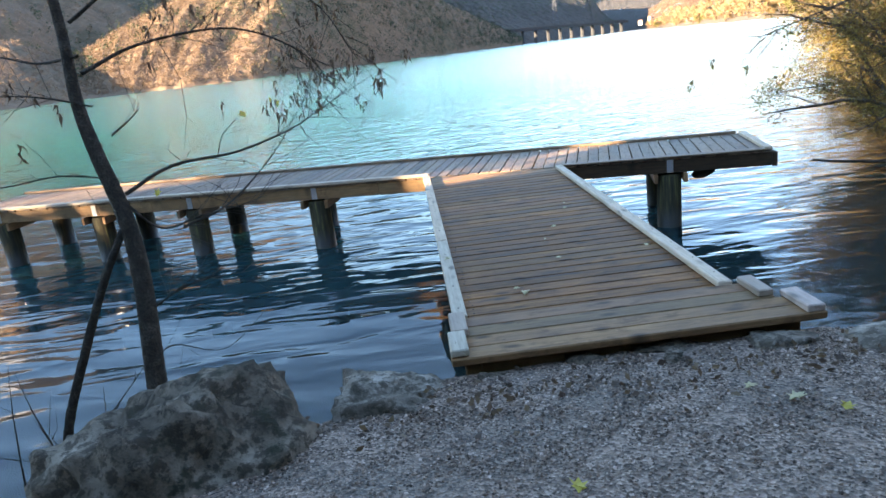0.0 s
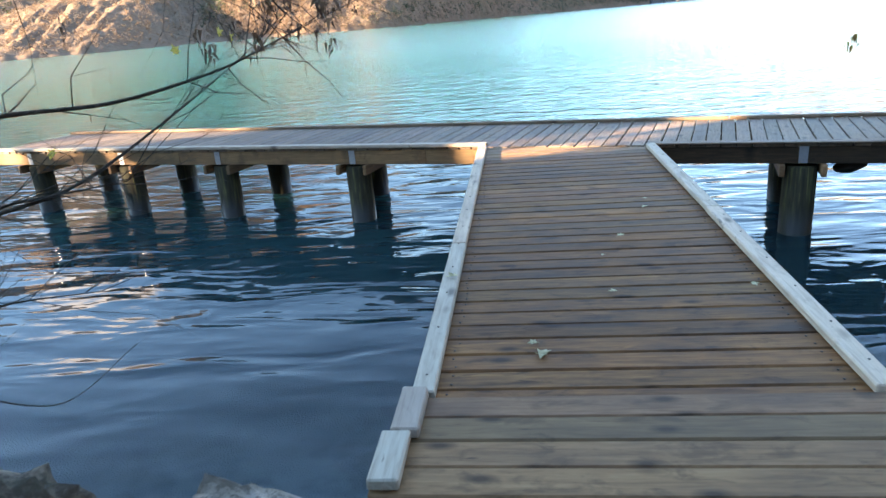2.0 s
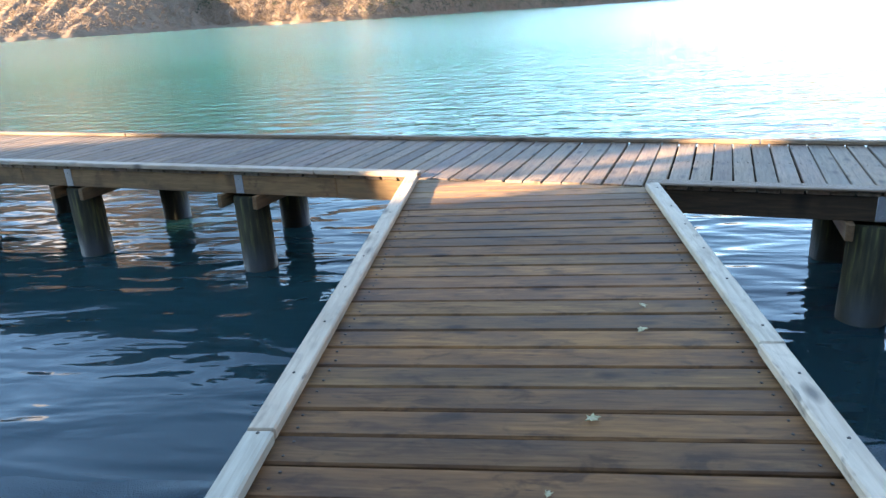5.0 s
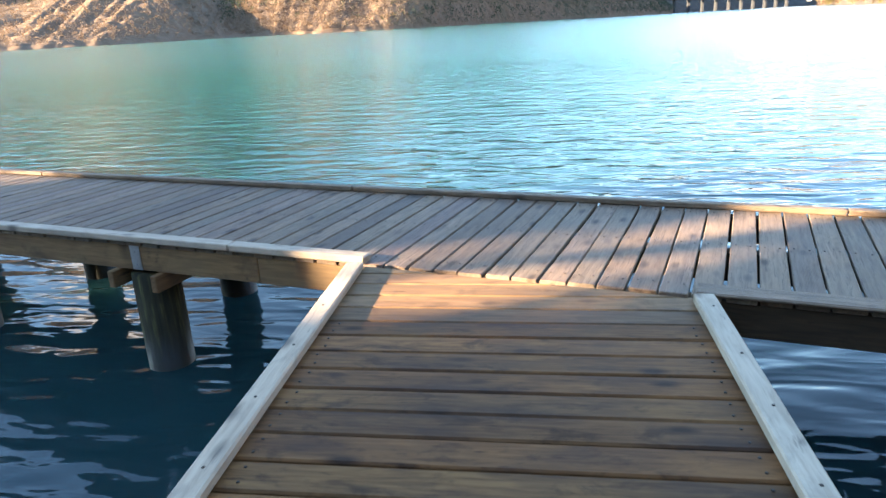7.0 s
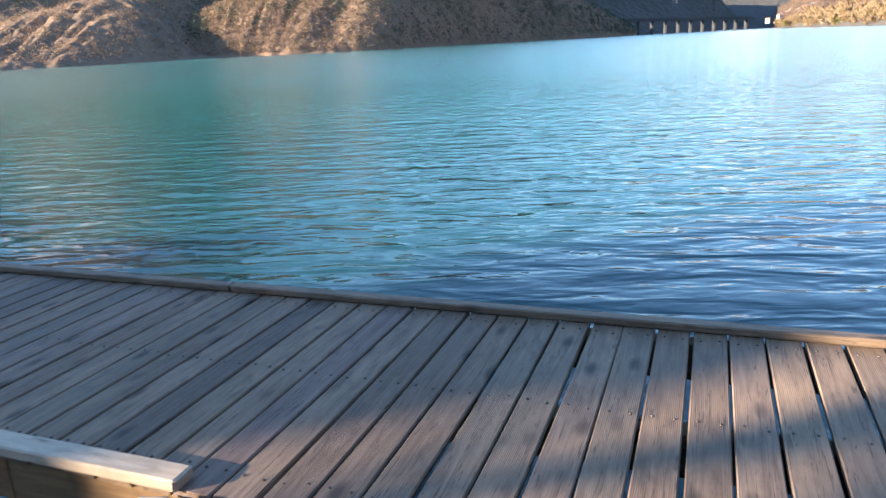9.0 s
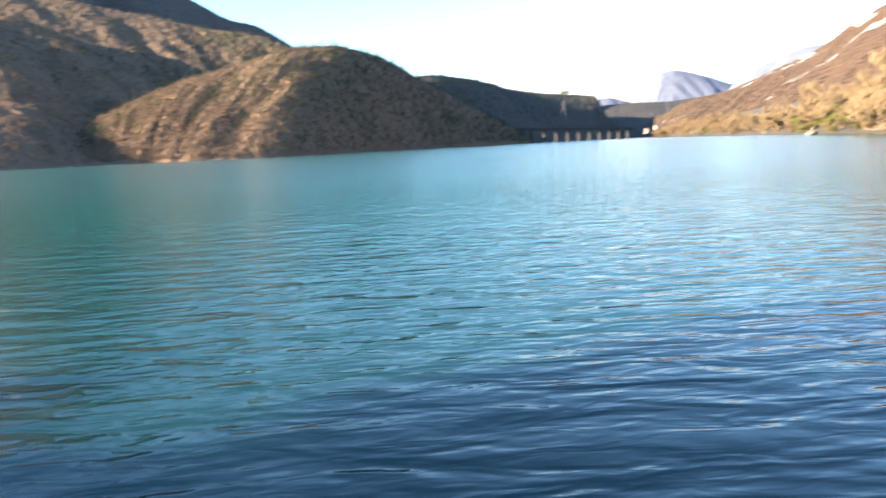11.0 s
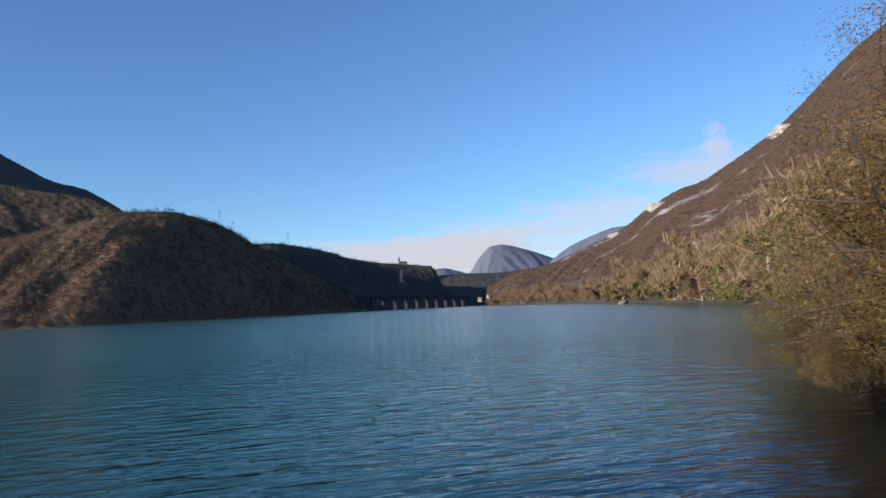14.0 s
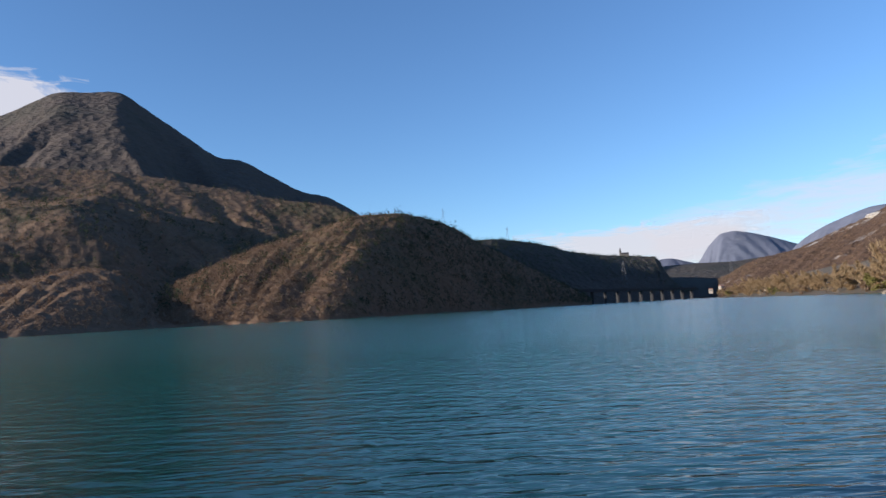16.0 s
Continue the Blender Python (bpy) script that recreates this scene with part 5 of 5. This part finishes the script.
def pylon(at, height, width):
    ob = tagged(new("power_pylon"), "steel lattice power pylon on the wooded slope", "pylon", "power pylons")
    bm = bmesh.new()
    levels = [0, 0.22, 0.42, 0.58, 0.72, 0.84, 1.0]
    half = [width * (1 - 0.86 * f) / 2 for f in levels]
    t = height * 0.0045
    for (f0, h0), (f1, h1) in zip(zip(levels, half), zip(levels[1:], half[1:])):
        c0 = [Vector((sx * h0, sy * h0, f0 * height)) for sx, sy in ((-1, -1), (1, -1), (1, 1), (-1, 1))]
        c1 = [Vector((sx * h1, sy * h1, f1 * height)) for sx, sy in ((-1, -1), (1, -1), (1, 1), (-1, 1))]
        for i in range(4):
            bar(bm, c0[i], c1[i], t)
            bar(bm, c0[i], c1[(i + 1) % 4], t * 0.6)
            bar(bm, c1[i], c1[(i + 1) % 4], t * 0.6)
    part("lattice", bm, LATTICE, ob)
    for f, w in ((0.7, 0.28), (0.82, 0.34), (0.94, 0.24)):
        bm = bmesh.new()
        bar(bm, (-w * height / 2, 0, f * height), (w * height / 2, 0, f * height), t * 1.2)
        part("crossarm", bm, LATTICE, ob)
    ob.matrix_basis = Matrix.Translation(at)


def build_church():
    c = tagged(new("church"), "small church with pointed spire on the ridge", "church")
    bm = bmesh.new()
    box(bm, -9, 9, -5, 5, -6, 7, 0.1)
    part("nave", bm, CHURCH_STONE, c)
    bm = bmesh.new()
    box(bm, -9.4, 9.4, -5.4, 5.4, 7, 7.4)
    for v in bm.verts:
        if v.co.z > 7.2:
            v.co.y *= 0.05
            v.co.z = 11
    part("roof", bm, CONCRETE, c)
    bm = bmesh.new()
    box(bm, -14, -9.5, -2.2, 2.2, -6, 14, 0.1)
    part("tower", bm, CHURCH_STONE, c)
    bm = bmesh.new()
    made = bmesh.ops.create_cone(bm, cap_ends=True, segments=8, radius1=3.1, radius2=0.1, depth=11)["verts"]
    bmesh.ops.translate(bm, verts=made, vec=(-11.75, 0, 19.5))
    part("spire", bm, CONCRETE, c)
    c.matrix_basis = Matrix.Translation(polar(13.1, 3.55, 1465)) @ Matrix.Scale(0.8, 4)


def house(at, w, d, h, turn):
    o = tagged(new("house"), "pale plastered house with a tiled roof", "house", "village houses")
    bm = bmesh.new()
    box(bm, -w / 2, w / 2, -d / 2, d / 2, -3, h, 0.05)
    part("wall", bm, PLASTER, o)
    bm = bmesh.new()
    box(bm, -w / 2 - .4, w / 2 + .4, -d / 2 - .4, d / 2 + .4, h, h + 0.2)
    for v in bm.verts:
        if v.co.z > h + 0.1:
            v.co.y *= 0.05
            v.co.z = h + d * 0.28
    part("roof", bm, TILE_ROOF, o)
    for i in (-1, 0, 1):
        bm = bmesh.new()
        box(bm, i * w * 0.3 - 0.6, i * w * 0.3 + 0.6, -d / 2 - 0.06, -d / 2 + 0.02, h * 0.45, h * 0.75)
        part("window", bm, LATTICE, o)
    o.matrix_basis = Matrix.Translation(at) @ Matrix.Rotation(radians(turn), 4, "Z")


def utility_pole(at, height):
    o = tagged(new("utility_pole"), "pale utility pole with a crossarm among the trees", "pole")
    bm = bmesh.new()
    cylinder(bm, 0.22, 0.15, 0, height, sides=10)
    part("pole", bm, CABLE_GREY, o)
    bm = bmesh.new()
    bar(bm, (-0.9, 0, height - 0.5), (0.9, 0, height - 0.5), 0.14)
    part("crossarm", bm, CABLE_GREY, o)
    o.matrix_basis = Matrix.Translation(at)


def cloud(head0, head1, rise0, rise1, dist, material):
    """A thin bank of cloud on the far sky."""
    corners = [polar(head0, rise0, dist), polar(head1, rise0, dist), polar(head1, rise1, dist), polar(head0, rise1, dist)]
    o = data_object("cloud_bank", corners, [(0, 1, 2, 3)], material)
    uv = o.data.uv_layers.new(name="UVMap")
    for loop, c in zip(uv.data, ((0, 0), (1, 0), (1, 1), (0, 1))):
        loop.uv = c
    o.visible_shadow = False
    tagged(o, "thin white cloud drifting low over the mountains", "cloud", kind="structure")


def build_fender():
    o = tagged(new("mooring_fender"), "dark pointed fender hanging under the jetty's end", "fender")
    bm = bmesh.new()
    bmesh.ops.create_uvsphere(bm, u_segments=18, v_segments=12, radius=1)
    for v in bm.verts:
        s = 1 - 0.45 * max(0, v.co.x)
        v.co = Vector((v.co.x * 0.17, v.co.y * 0.07 * s, v.co.z * 0.075 * s + 0.02 * v.co.x))
    part("float", bm, NAIL, o, "dark grey tapered float", True)
    bm = bmesh.new()
    bar(bm, (-0.1, 0, 0.05), (-0.12, 0, 0.16), 0.02)
    part("rope", bm, KERB_WOOD, o)
    o.matrix_basis = JETTY @ Matrix.Translation((3.1, 0.3, 0.74))


build_viaduct()
pylon(polar(12.9, 1.1, 1150), 42, 9)
pylon(polar(-1.75, 7.3, 640), 13, 3)
pylon(polar(3.6, 5.5, 1080), 21, 4)
pylon(polar(21.0, 1.3, 1700), 40, 9)
build_church()
house(polar(20.2, 0.55, 1150), 7, 6, 4, 20)
house(polar(19.4, 0.35, 1180), 6, 6, 4, -15)
utility_pole(polar(42.0, 0.2, 135), 9.0)
for args in ((30, 45, 7.0, 12.5, 4200, CLOUD), (4, 22, 2.4, 6.2, 4250, CLOUD_BANK), (12, 32, 2.4, 8.2, 4300, CLOUD), (20, 38, 4.2, 9.5, 4350, CLOUD), (14.5, 24, 2.0, 6.4, 4230, CLOUD_BANK),
             (-41, -29.5, 13.5, 18.6, 2100, CLOUD_BANK), (18.5, 23.5, 4.3, 6.6, 3850, CLOUD), (37.5, 40.5, 8.5, 14.5, 4380, CLOUD)):
    cloud(*args)
build_fender()
